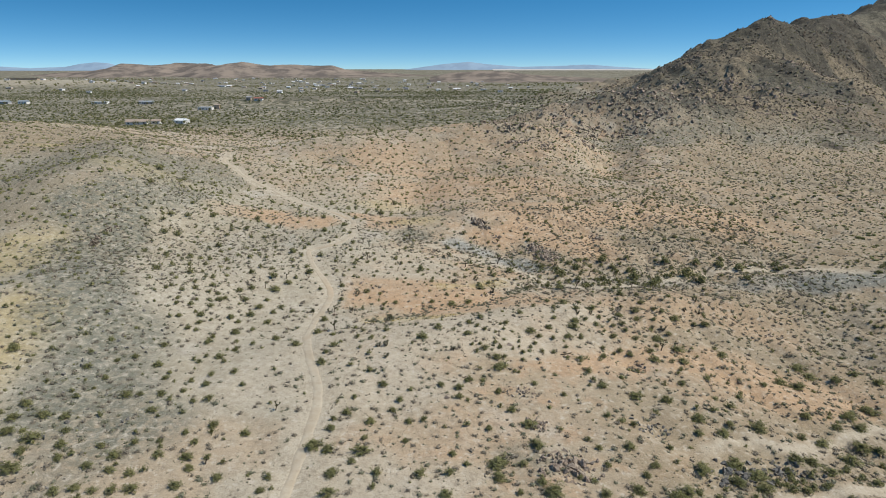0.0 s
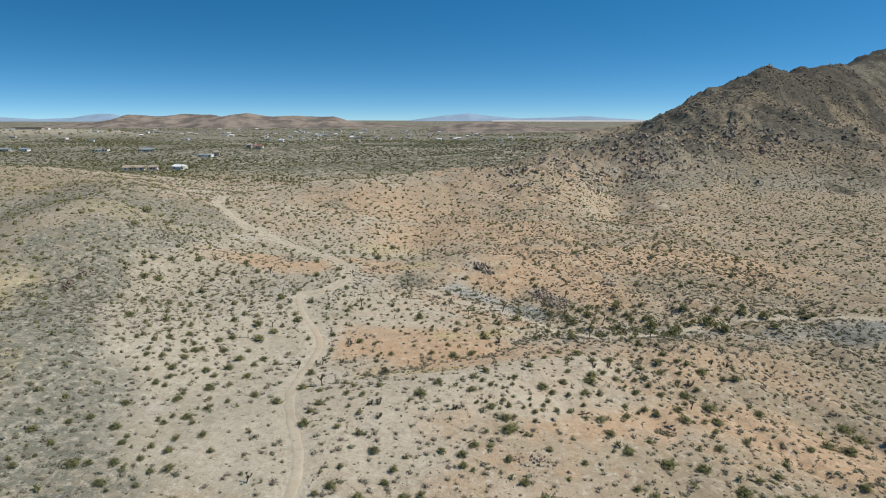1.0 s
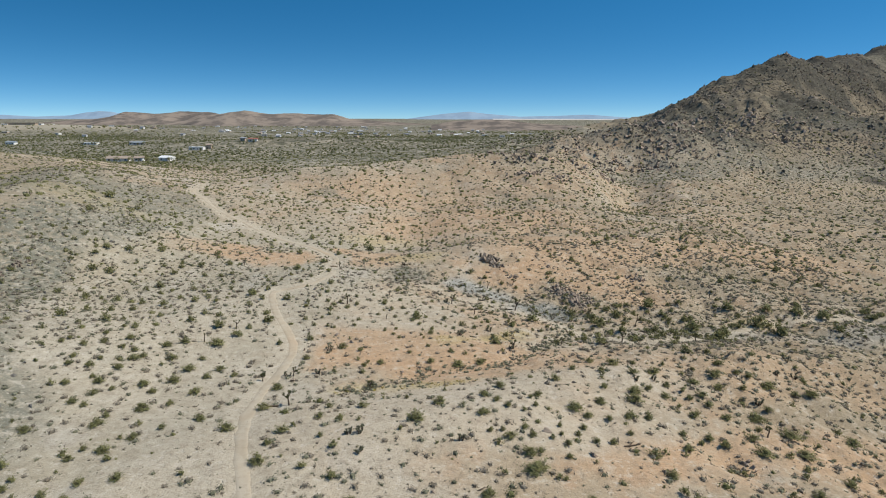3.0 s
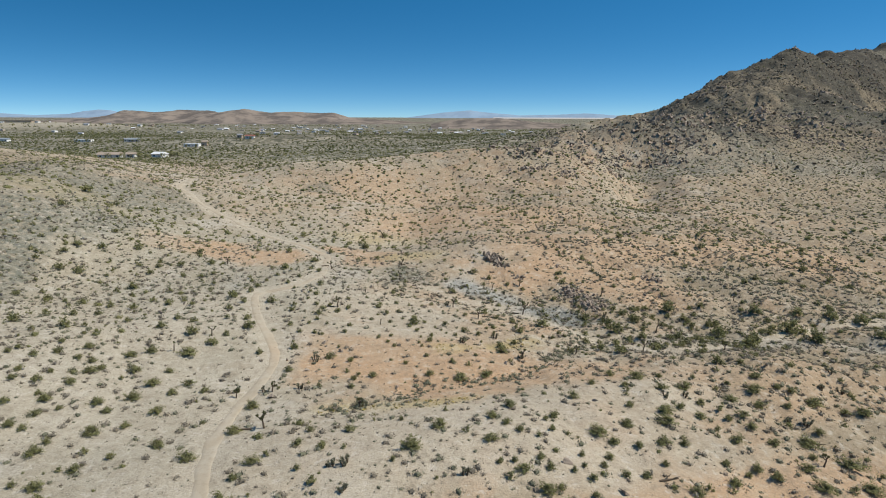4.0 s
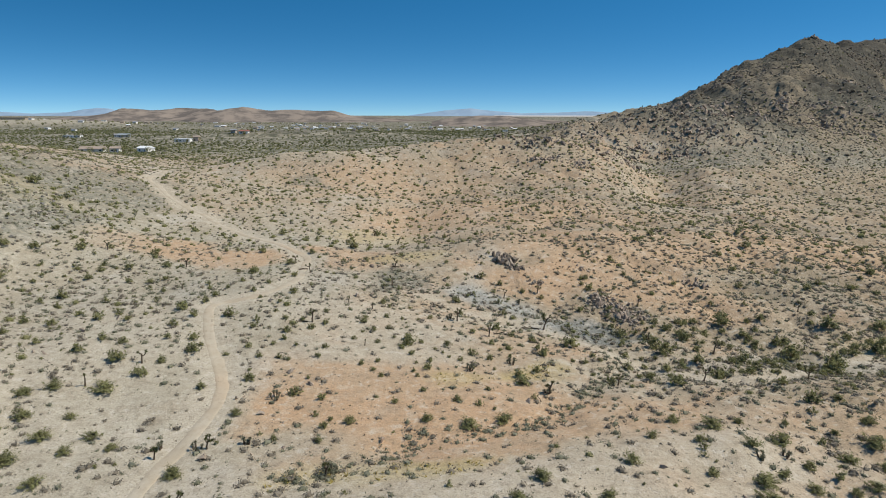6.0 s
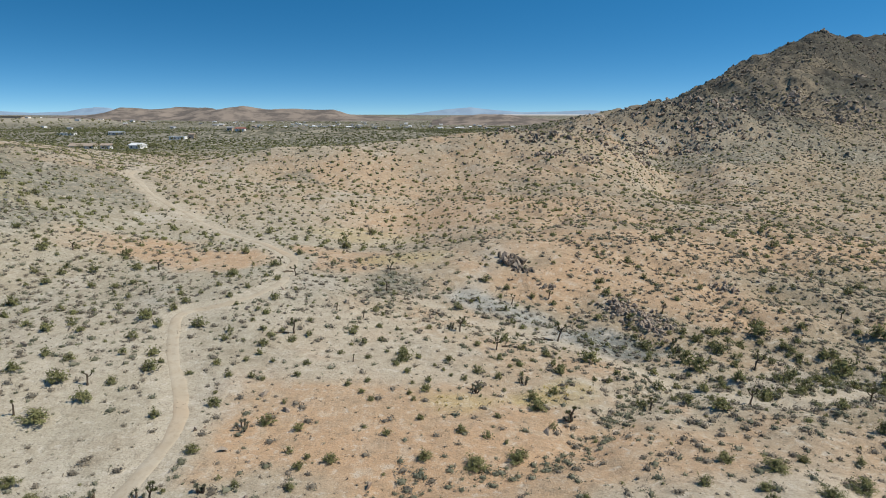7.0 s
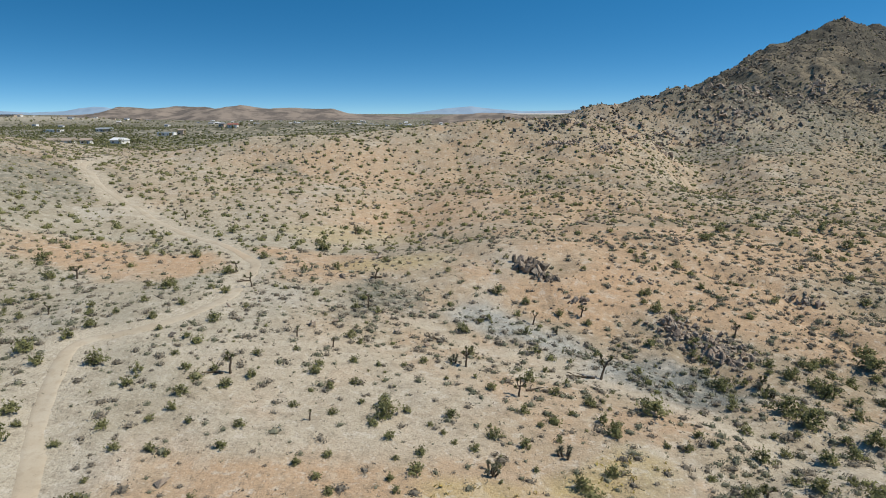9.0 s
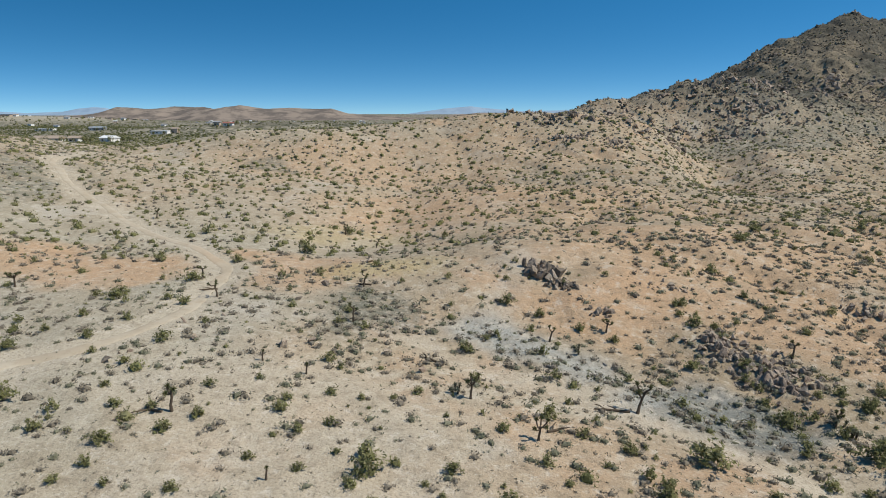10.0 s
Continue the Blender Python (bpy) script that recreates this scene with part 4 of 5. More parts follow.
ON_THE_BEND = [
    (-3.7, 160.3, 0.6), (54, 160.4, 0.9), (-43.1, 160.7, 1.3), (-79.4, 161.5, 1.5), (-70.4, 161.8, 1.6), (-28.5, 162.3, 1), (-48, 164, 1.6),
    (10.7, 164.3, 1.4), (-9.9, 164.6, 0.6), (33.4, 164.8, 1.6), (-4.7, 164.9, 0.5), (-41.9, 164.9, 0.9), (-29.2, 165, 0.4), (-54.6, 165.9, 1.2), (49.1, 166, 1),
    (-11.3, 166.4, 0.6), (-5.3, 166.4, 0.5), (10.3, 166.5, 1), (24.2, 166.9, 1), (30.3, 167.3, 1.2), (-3.3, 167.4, 0.9), (25.7, 167.7, 0.5), 
    (-13.3, 168.1, 0.6), (13.3, 168.3, 0.9), (33.7, 168.5, 0.7), (-62.4, 168.5, 0.9), (-38.8, 168.7, 1.4), (-28.9, 168.8, 0.7), (-24.4, 168.8, 0.5), (6.9, 168.8, 0.4),
]
ON_THE_ASH_FOOT = [
    (29.1, 168.8, 0.7), (-78.5, 168.9, 1.1), (-34.1, 169.1, 0.6), (22, 169.1, 0.6), (-26, 169.2, 0.7), (-5.1, 169.3, 0.4), (-10.9, 169.4, 0.6), (-20.2, 169.8, 0.7),
    (-49.8, 169.8, 1), (-3, 170.3, 0.7), (-74.1, 170.6, 1.1), (-53.4, 170.6, 1), (-38.6, 171.2, 0.6), (1.8, 171.5, 0.6), (-31.4, 171.7, 0.8),
    (42.4, 171.7, 1.7), (6.4, 172.3, 0.8), (-70.1, 172.4, 1), (-5.9, 172.5, 0.7), (0, 172.5, 0.4), (-19.6, 173.1, 0.7), (-40.4, 173.2, 1.2), (-24.3, 173.3, 0.5),
    (28.6, 173.4, 1.1), (-28, 173.5, 0.6), (9.7, 173.5, 0.5), (3.8, 173.6, 0.9), (34.8, 173.6, 1.2), (21.9, 173.8, 0.7), (-1, 174, 0.4), (19.9, 174.1, 0.5),
]
ON_THE_FAR_BANK = [
    (24.4, 174.2, 0.6), (-7.6, 174.7, 0.7), (15.2, 175, 1.1), (-26.7, 175.3, 0.7), (-2.3, 175.4, 0.4), (32, 175.6, 0.8), (23.5, 175.7, 0.7), (-11.6, 176.1, 0.6),
    (8.4, 176.1, 0.5), (41.1, 176.3, 1.4), (-6.5, 176.3, 1.4), (15.8, 176.5, 0.8), (-0.2, 176.8, 0.8), (-15.7, 177.5, 0.6), (-65.8, 177.5, 1.2), (49.1, 177.5, 1.6),
    (-26.9, 177.7, 0.9), (-4.6, 177.7, 0.6), (-6.9, 178, 1.2), (64.7, 178.2, 2.6), (-9.2, 178.4, 0.5), (34.7, 178.5, 0.6), (-46, 178.5, 0.9), (32.5, 178.6, 0.6),
    (7.1, 178.7, 0.8), (11.9, 179, 0.5), (-90.9, 179.1, 1.2), (-80.9, 179.1, 0.8), (-71.4, 179.1, 1.2), (-32.9, 179.2, 0.8), (29.9, 179.2, 0.9), (-84.6, 179.2, 1.3),
]
ON_THE_SPUR_FOOT = [
    (-54.3, 179.8, 0.9), (80, 179.8, 2.6), (36.6, 179.8, 1.8), (-59.2, 179.9, 1.3), (-23.3, 180.1, 0.9), (-77.4, 180.1, 1.3), (20.6, 180.3, 1.8), (67.2, 180.9, 2),
    (-12.9, 181.4, 0.7), (14.4, 181.5, 0.9), (43.1, 181.8, 1), (-63.7, 181.9, 1), (95.7, 182.1, 1.8), (-21.3, 182.2, 0.8), (35.6, 182.3, 1.8), (-44.1, 182.6, 1),
    (-28.3, 182.6, 0.8), (-10.4, 182.7, 0.7), (39.5, 182.8, 0.7), (-25.5, 183.1, 0.7), (-38.2, 183.3, 1.3), (4.2, 183.6, 0.8), (11, 183.7, 0.8), (61.1, 184, 2.5),
    (-14.9, 184.1, 0.9), (-0.7, 185.3, 0.4), (77.7, 185.6, 2.6), (-14.8, 185.7, 0.7), (-30.8, 185.8, 0.6), (-47.5, 185.9, 1.5), (-22, 186.8, 0.7), (59.7, 186.9, 1.3),
]
ON_THE_SPUR = [
    (-8.4, 187, 0.5), (43, 187, 1.6), (8.7, 187.2, 1.1), (-11.2, 187.7, 0.7), (-5.6, 188, 0.5), (-44.4, 188.7, 1), (-18.1, 188.8, 0.5), (42.6, 189.1, 1.2),
    (-3.4, 189.7, 0.7), (32.3, 189.8, 1.5), (-31.2, 190, 0.7), (11.2, 191, 0.6), (-35.3, 191.9, 0.6), (97.8, 191.9, 2.4), (31.1, 192.1, 0.9),
    (52, 192.1, 0.9), (-43.9, 192.5, 1.1), (-73.7, 193.4, 1.5), (-12.6, 194.1, 0.9), (44, 194.1, 0.8), (39.7, 194.1, 1), (91.8, 194.2, 2.1), (52.7, 194.3, 2),
    (73.8, 194.7, 2), (-37.6, 195.1, 0.8), (-29.8, 195.2, 1.1), (85.1, 196.5, 1.9), (39.6, 196.8, 0.7), (-92.4, 196.8, 1.7), (-43.3, 197.3, 0.7), (-56.1, 197.6, 0.8),
]
ON_THE_DRAW = [
    (54.3, 197.7, 1.6), (62.1, 197.7, 1.2), (-88.4, 197.9, 1.7), (26.4, 199, 1.1), (-36.1, 200.5, 0.8), (-27.7, 200.9, 0.6), (1.6, 201.1, 1.1), (-41.9, 201.9, 0.8),
    (-61.6, 203.4, 1), (-74.3, 203.5, 1.2), (-66.1, 203.6, 1), (-13.4, 204.4, 0.7), (4.1, 204.4, 0.7), (-56.7, 204.9, 0.6), (-96.3, 205, 1.3), (-59.2, 205.2, 1),
    (32.4, 205.3, 0.7), (19.6, 205.6, 0.8), (-32.6, 207.2, 1), (9.7, 207.3, 0.8), (-78.8, 207.4, 0.9), (-12.6, 207.9, 0.8), (16, 207.9, 0.9), (-74.2, 208.4, 1.1),
    (-35.1, 208.5, 0.8), (-41.8, 208.7, 1.3), (-95.7, 210, 1.5), (29.1, 210.4, 0.8), (11.3, 210.7, 1), (-42.2, 211.1, 1.1), (-69.8, 211.4, 1.4), (-45.8, 211.5, 0.8),
]
ON_THE_SADDLE_FOOT = [
    (50, 212.8, 0.9), (-91, 212.9, 1.5), (79.9, 213.2, 1.3), (7.3, 213.5, 1.1), (96.2, 214, 1), (65.5, 214.9, 1.1), (-63.1, 215.1, 1.3), (91, 215.2, 1.4),
    (39.6, 215.4, 0.9), (85.6, 218.2, 1.2), (-84, 218.6, 1.7), (112.5, 219, 1.3), (-36.7, 219.5, 1.4), (67.1, 221.5, 1.2), (108.2, 222.1, 1.1), (-79.9, 223.2, 0.9),
    (-69.4, 223.6, 1.5), (38.6, 223.9, 1.4), (-19.5, 224.8, 0.9), (-94.1, 226.1, 1.3), (103.4, 227.2, 1.5), (-110.6, 229.5, 1.6), (-46.1, 230.5, 1.4), (-33.8, 230.9, 1.2),
    (69.5, 235, 1.1), (48.2, 235.5, 1.4), (-25, 241.6, 1.9), (79.5, 241.6, 1.5), (54.4, 243.3, 1.4), (115.4, 248.7, 1.5), (-27.3, 248.8, 1.1), (-46.4, 251.1, 1.3),
]
ON_THE_SADDLE = [
    (-0.8, 251.4, 1.1), (-108.8, 255.8, 1.5), (-119.8, 259, 2.5), (-21.3, 264, 1.7),
]
PLACED = ON_THE_NEAR_FLAT + ON_THE_NEAR_RISE + ON_THE_LOWER_SLOPE + ON_THE_TRACK_SIDE + ON_THE_RUSTY_FLAT + ON_THE_DRAIN_BANK + ON_THE_KNOLL_FOOT + ON_THE_KNOLL + ON_THE_WASH_SIDE + ON_THE_WASH_BED + ON_THE_BEND + ON_THE_ASH_FOOT + ON_THE_FAR_BANK + ON_THE_SPUR_FOOT + ON_THE_SPUR + ON_THE_DRAW + ON_THE_SADDLE_FOOT + ON_THE_SADDLE
spread = np.random.default_rng(17)
for k, (x, y, size) in enumerate(PLACED[:300]):
    bush(x, y, spread.uniform(0, 360), min(size * 1.15, 2.3), k % 7, "olive-green creosote bush on bare sandy ground" if size < 1.5 else "broad sprawling creosote bush on sandy ground")


def apart(x, y, gap):
    """True where no placed bush is near."""
    ok = np.ones(len(x), bool)
    for a, b, c in PLACED:
        ok &= np.hypot(x - a, y - b) > c + gap
    return ok


def thin(x, y):
    """Fewer loose bushes where they are placed one by one."""
    return bushy(x, y) * (1 - 0.45 * step(235, 205, y) * step(110, 95, np.abs(x)))


bx, by = scatter(-115, 125, 66, 420, 2.9, thin, 11)
free = apart(bx, by, 0.6)
bx, by = bx[free], by[free]
rest = np.arange(len(bx))
close = rest[by < 235]
beyond = rest[(by >= 235) & (by < 320)]
last = rest[by >= 320]
mid_base = [sprays(np.random.default_rng(400 + k), 24, 9, 1.0, 1.1, 0.155) if k % 3 else cushion(np.random.default_rng(400 + k), 0.9, 0.9, 5, 110, 0.15, 0.66) for k in range(9)]
wide_base = [sprays(np.random.default_rng(410 + k), 34, 12, 1.05, 1.0, 0.135) for k in range(6)]
far_base = [cushion(np.random.default_rng(420 + k), 0.82, 0.85, 5, 34, 0.2, 0.68) for k in range(8)]
rim_base = [cushion(np.random.default_rng(430 + k), 0.85, 0.85, 5, 9, 0.3, 0.78, 2) for k in range(8)]
for rows, base, name in ((close, mid_base, "creosote_scrub"), (beyond, far_base, "creosote_scrub"), (last, rim_base, "creosote_scrub")):
    n = len(rows)
    strew(name, base, places(bx[rows], by[rows], 0.03), (0.35 + 1.0 * rng.uniform(0, 1, n) ** 2) * (0.8 if base is mid_base else 1.0), rng.uniform(0, 6.28, n), GREEN, "scattered olive-green creosote bushes on the slopes", "bushes")

more = np.array(PLACED[300:])
strew("creosote_scrub", wide_base, places(more[:, 0], more[:, 1], 0.03), more[:, 2] * 1.08, rng.uniform(0, 6.28, len(more)), GREEN, "olive-green creosote bushes on the farther slope", "bushes")

# close thickets in the bed of the wash and beside the lower track
wx, wy = scatter(15, 150, 60, 215, 1.9, lambda x, y: np.maximum(0.3 * step(30, 40, x) * step(8, 2.5, away(x, y, WASH_LINE + np.array([1.5, 3.5]))), 0.7 * step(9, 3, away(x, y, LOWER_LINE)) + 0.4 * blot(x, y, [(46, 190, 17, 6, -20, 1.0), (37, 186, 10, 4, -30, 1.0), (30, 209, 6, 3, 0, 0.4)], 4, 3)) * open_ground(x, y) * (0.3 + rough(x, y, 12, 2, 205)), 15)
free = apart(wx, wy, 0.2)
wx, wy = wx[free], wy[free]
n = len(wx)
strew("wash_thicket", wide_base, places(wx, wy, 0.03), rng.uniform(0.55, 1.35, n), rng.uniform(0, 6.28, n), GREEN, "close green shrubs along the wash", "bushes")

# wider slopes, left and right and up to the mountain's foot
wx, wy = scatter(-420, 520, 90, 700, 4.3, lambda x, y: bushy(x, y) * (1 - 0.82 * step(14, 40, rise(x, y))), 13)
out = ~((wx > -115) & (wx < 125) & (wy < 420))
wx, wy = wx[out], wy[out]
n = len(wx)
strew("creosote_scrub", rim_base, places(wx, wy, 0.05), 0.4 + 1.1 * rng.uniform(0, 1, n) ** 2.2, rng.uniform(0, 6.28, n), GREEN, "scattered olive-green creosote bushes on the outer slopes", "bushes")

# the same scrub goes on behind, where the flight begins
wx, wy = scatter(-190, 190, -120, 68, 4.0, bushy, 19, ahead=False)
n = len(wx)
strew("creosote_scrub", rim_base, places(wx, wy, 0.05), rng.uniform(0.6, 1.3, n), rng.uniform(0, 6.28, n), GREEN, "olive-green creosote bushes on the flat behind", "bushes")

# low dry shrubs between the bushes
small_base = [cushion(np.random.default_rng(440 + k), 0.56, 0.46, 5, 36, 0.13, 0.58) for k in range(8)]
tiny_base = [cushion(np.random.default_rng(460 + k), 0.55, 0.45, 4, 7, 0.22, 0.75, 2) for k in range(8)]


def shrubby(x, y):
    v = 0.52 - 0.12 * step(0, -20, x) + 0.2 * step(-45, -65, x) + 1.1 * (rough(x, y, 22, 3, 221) - 0.5) + 0.35 * blot(x, y, STONY, 8, 2)
    v = v + 0.4 * step(12, 40, x) * step(150, 185, y) + 0.25 * step(40, 90, x) + 0.1 * step(150, 170, y) * step(80, 60, np.abs(x)) + 0.7 * step(3.5, 1.0, away(x, y, DRAIN_LINE)) + 0.5 * step(12, 3, away(x, y, WASH_LINE)) + 0.4 * step(12, 3, away(x, y, LOWER_LINE))
    return np.clip(v, 0.05, 1.4) * open_ground(x, y) * (1 - 0.45 * blot(x, y, RUST[1:9]))


for seed, material, share, name, label in ((21, BROWN, 0.5, "dry_shrubs", "low brown dried shrubs between the bushes"), (22, SAGE, 0.42, "bursage", "low grey-green bursage on sandy ground")):
    sx, sy = scatter(-115, 125, 66, 240, 1.45, lambda x, y: shrubby(x, y) * share * (1.1 + 0.2 * step(20, 50, x)), seed)
    n = len(sx)
    strew(name, small_base, places(sx, sy, 0.02), 0.4 + 1.05 * rng.uniform(0, 1, n) ** 1.5, rng.uniform(0, 6.28, n), material, label, "shrubs")
    sx, sy = scatter(-300, 330, 235, 520, 1.85, lambda x, y: shrubby(x, y) * share * 0.62, seed + 5)
    n = len(sx)
    strew(name, tiny_base, places(sx, sy, 0.02), rng.uniform(0.5, 1.4, n), rng.uniform(0, 6.28, n), material, label, "shrubs")
    sx, sy = scatter(-240, 240, 80, 235, 2.2, lambda x, y: shrubby(x, y) * share * ((x < -115) | (x > 125)), seed + 7)
    n = len(sx)
    strew(name, tiny_base, places(sx, sy, 0.02), rng.uniform(0.45, 1.2, n), rng.uniform(0, 6.28, n), material, label, "shrubs")

# grey shrubs crowding the little drain
sx, sy = scatter(-25, 35, 130, 180, 0.95, lambda x, y: 0.5 * step(3.2, 0.6, away(x, y, DRAIN_LINE)), 24)
n = len(sx)
strew("drain_shrubs", small_base, places(sx, sy, 0.02), rng.uniform(0.5, 1.25, n), rng.uniform(0, 6.28, n), SAGE, "grey-green shrubs crowding a small drain", "shrubs")

# small tufts and litter
chip_base = [tuft(np.random.default_rng(470 + k), 5, 0.2, 0.16, 0.12) for k in range(6)]
for seed, material in ((51, BROWN), (52, SAGE)):
    sx, sy = scatter(-95, 110, 70, 225, 1.0, lambda x, y: 0.08 + 0.3 * shrubby(x, y), seed)
    n = len(sx)
    strew("dry_tufts", chip_base, places(sx, sy, 0.01), rng.uniform(0.5, 1.3, n), rng.uniform(0, 6.28, n), material, "tiny dry grass tufts and litter on sand", "tufts")

# yellow weeds
sx, sy = scatter(-30, 90, 130, 192, 0.9, lambda x, y: 0.55 * blot(x, y, [(-9, 137.5, 11, 3, 10, 0.9), (14, 167, 5, 3, 0, 0.9), (3, 165, 5, 2.5, 0, 0.8), (76, 187, 7, 2.5, 10, 0.9)], 4, 12), 53)
n = len(sx)
strew("yellow_weeds", chip_base, places(sx, sy, 0.01), rng.uniform(1.0, 2.2, n), rng.uniform(0, 6.28, n), YELLOW, "dry yellow weeds on the sand", "weeds")

# scrub of the plain
dot_base = [cushion(np.random.default_rng(480 + k), 1.2, 1.2, 4, 2, 0.6, 0.9, 2) for k in range(6)]
px_, py_ = scatter(-900, 520, 480, 1500, 5.9, lambda x, y: np.clip(0.5 + 1.6 * (rough(x, y, 120, 3, 231) - 0.5), 0.05, 0.9) * step(40, 15, rise(x, y)), 27)
n = len(px_)
strew("plain_scrub", dot_base, places(px_, py_, 0.1), rng.uniform(0.6, 1.5, n), rng.uniform(0, 6.28, n), SPIKE, "dark green scrub dotted over the plain", "bushes")


clump_base = [tuft(np.random.default_rng(490 + k), 8, 2.2, 2.6, 2.2) for k in range(6)]
px_, py_ = scatter(-2600, 900, 1400, 3300, 17.0, lambda x, y: np.clip(0.35 + 2.2 * (rough(x, y, 260, 3, 233) - 0.5), 0.02, 0.8), 28)
n = len(px_)
strew("plain_trees", clump_base, places(px_, py_, 0.2), rng.uniform(0.6, 1.5, n), rng.uniform(0, 6.28, n), GREEN, "dark trees and scrub between far houses", "trees")


# ---- stones ----
stone_base = [boulder(np.random.default_rng(500 + k), 1, 5) for k in range(10)]


def stones(name, x0, x1, y0, y1, gap, keep, seed, lo, hi, material, label):
    x, y = scatter(x0, x1, y0, y1, gap, keep, seed)
    r = np.random.default_rng(seed + 1)
    n_ = len(x)
    s = lo + (hi - lo) * r.uniform(size=n_) ** 3
    strew(name, stone_base, places(x, y, 0.0) + np.c_[0 * x, 0 * x, 0.15 * s], s, r.uniform(0, 6.28, n_), material, label, "stones")


def crags(x, y):
    return step(14, 40, rise(x, y)) * np.clip(0.12 + 4.0 * (rough(x, y * 1.6, 46, 5, 43) - 0.49), 0.05, 1) * step(900, 700, y)


stones("mountain_boulders", 60, 560, 380, 760, 1.7, crags, 31, 0.35, 1.6, VARNISH, "dark varnished boulders over the mountain flank")
stones("mountain_boulders", 20, 520, 370, 720, 1.9, lambda x, y: 0.9 * step(3, 18, rise(x, y)) * np.clip(rough(x, y, 60, 3, 47) * 1.6 - 0.35, 0.05, 1), 33, 0.35, 1.3, FLANKROCK, "brown boulders over the mountain flank")
PINKROCK = rock_material("pinkish_flank_granite", (0.43, 0.34, 0.265), (0.28, 0.22, 0.17), (0.085, 0.066, 0.052))
stones("mountain_boulders", 40, 360, 372, 600, 2.3, lambda x, y: np.maximum(0.6 * step(5, 16, rise(x, y)) * np.clip(7 * (rough(x, y, 38, 3, 93) - 0.53), 0.02, 0.95), 0.9 * blot(x, y, [(126, 424, 16, 9, 10, 1.0), (150, 442, 15, 9, 20, 0.9), (186, 502, 18, 11, 20, 1.0), (206, 524, 15, 9, 20, 0.9), (236, 486, 20, 9, 0, 0.9), (252, 512, 18, 9, 10, 0.8)], 9, 22)), 41, 0.4, 2.0, PINKROCK, "piles of pinkish granite boulders on the lower flank")
stones("mountain_boulders", 150, 620, 450, 900, 3.4, lambda x, y: step(30, 50, rise(x, y)) * np.clip(7 * (rough(x, y, 26, 3, 91) - 0.53), 0.01, 0.8), 43, 0.4, 1.7, FLANKROCK, "dark crags along the mountain's ledges")
stones("crest_boulders", 15, 120, 335, 410, 1.5, lambda x, y: 0.95 * blot(x, y, [(36, 375, 15, 5, 0, 1.0), (54, 368, 14, 6, -15, 1.0), (72, 366, 12, 6, 0, 0.8), (84, 374, 10, 6, 0, 0.8), (50, 352, 10, 3, 0, 0.6)], 5, 21), 45, 0.35, 1.5, PINKROCK, "pinkish granite boulders along the hill crest")
stones("grey_stones", -150, 30, 70, 290, 1.9, lambda x, y: 0.55 * blot(x, y, STONY[1:5], 8, 2), 35, 0.12, 0.6, ASHROCK, "grey stones strewn along the stony ridge")
stones("grey_stones", -20, 50, 180, 225, 1.2, lambda x, y: 0.6 * blot(x, y, ASHY[:4], 4, 4), 37, 0.08, 0.4, ASHROCK, "small grey stones on the ashy slope")
stones("slope_stones", -60, 130, 66, 420, 3.4, lambda x, y: np.clip(3 * (rough(x, y, 25, 3, 241) - 0.52), 0.02, 0.6) * open_ground(x, y), 39, 0.12, 0.7, GRANITE, "scattered tan stones on the slopes")


# big boulders that can be told apart
big_meshes = [mesh("boulder", *boulder(np.random.default_rng(540 + k), 1, 10), GRANITE) for k in range(8)]
grey_meshes = [mesh("boulder", *boulder(np.random.default_rng(580 + k), 1, 10), ASHROCK) for k in range(6)]
dark_meshes = [mesh("boulder", *boulder(np.random.default_rng(560 + k), 1, 9), VARNISH) for k in range(6)]


def outcrop(x, y, spread_x, spread_y, turn, count, lo, hi, seed, label, meshes, tall=1.0):
    r = np.random.default_rng(seed)
    ob = thing("rock_outcrop", stand(x, y, turn), label, "rocks", "rock outcrops")
    base = ob.matrix_world.copy()
    for k in range(count):
        u, v = np.clip(r.normal(size=2) * 0.5, -1.1, 1.1)
        s = lo + (hi - lo) * r.uniform() ** 1.5 * (1.15 - 0.5 * min(1, math.hypot(u, v)))
        p = base @ Vector((u * spread_x, v * spread_y, 0))
        lift = float(gz(p.x, p.y)) - base.translation.z + s * r.uniform(0.1, 0.45) * tall
        b = part("boulder", meshes[k % len(meshes)], ob)
        b.matrix_local = pose(u * spread_x, v * spread_y, lift, *r.uniform(-25, 25, 2), r.uniform(0, 360)) @ Matrix.Diagonal((s * r.uniform(0.75, 1.3), s * r.uniform(0.7, 1.2), s * r.uniform(0.7, 1.3) * tall, 1))
    return ob


outcrop(13.2, 221.6, 2.4, 1.7, -50, 60, 0.5, 1.25, 601, "jagged brown granite outcrop on the rusty slope", dark_meshes[:4] + big_meshes[:2], 1.3)
outcrop(15.9, 218.0, 2.6, 1.6, -50, 60, 0.25, 0.75, 603, "cluster of brown boulders below the outcrop", dark_meshes[:4] + big_meshes[:2])
outcrop(19.2, 210.6, 1.5, 1.0, 0, 26, 0.2, 0.65, 605, "small heap of brown boulders on the slope", dark_meshes[:3] + big_meshes[:3])
outcrop(34.4, 197.6, 6.0, 4.0, -60, 190, 0.22, 0.68, 607, "broken field of tan granite blocks above the wash", big_meshes)
outcrop(31.0, 203.5, 3.0, 3.0, 0, 70, 0.22, 0.75, 609, "tan granite blocks beside the draw", big_meshes)
outcrop(20.0, 83.0, 4.4, 3.8, 0, 120, 0.25, 0.78, 611, "heap of tan and pinkish granite boulders", big_meshes)
outcrop(16.5, 94.5, 2.4, 2.6, 20, 46, 0.16, 0.5, 613, "small pile of tan granite boulders", big_meshes)
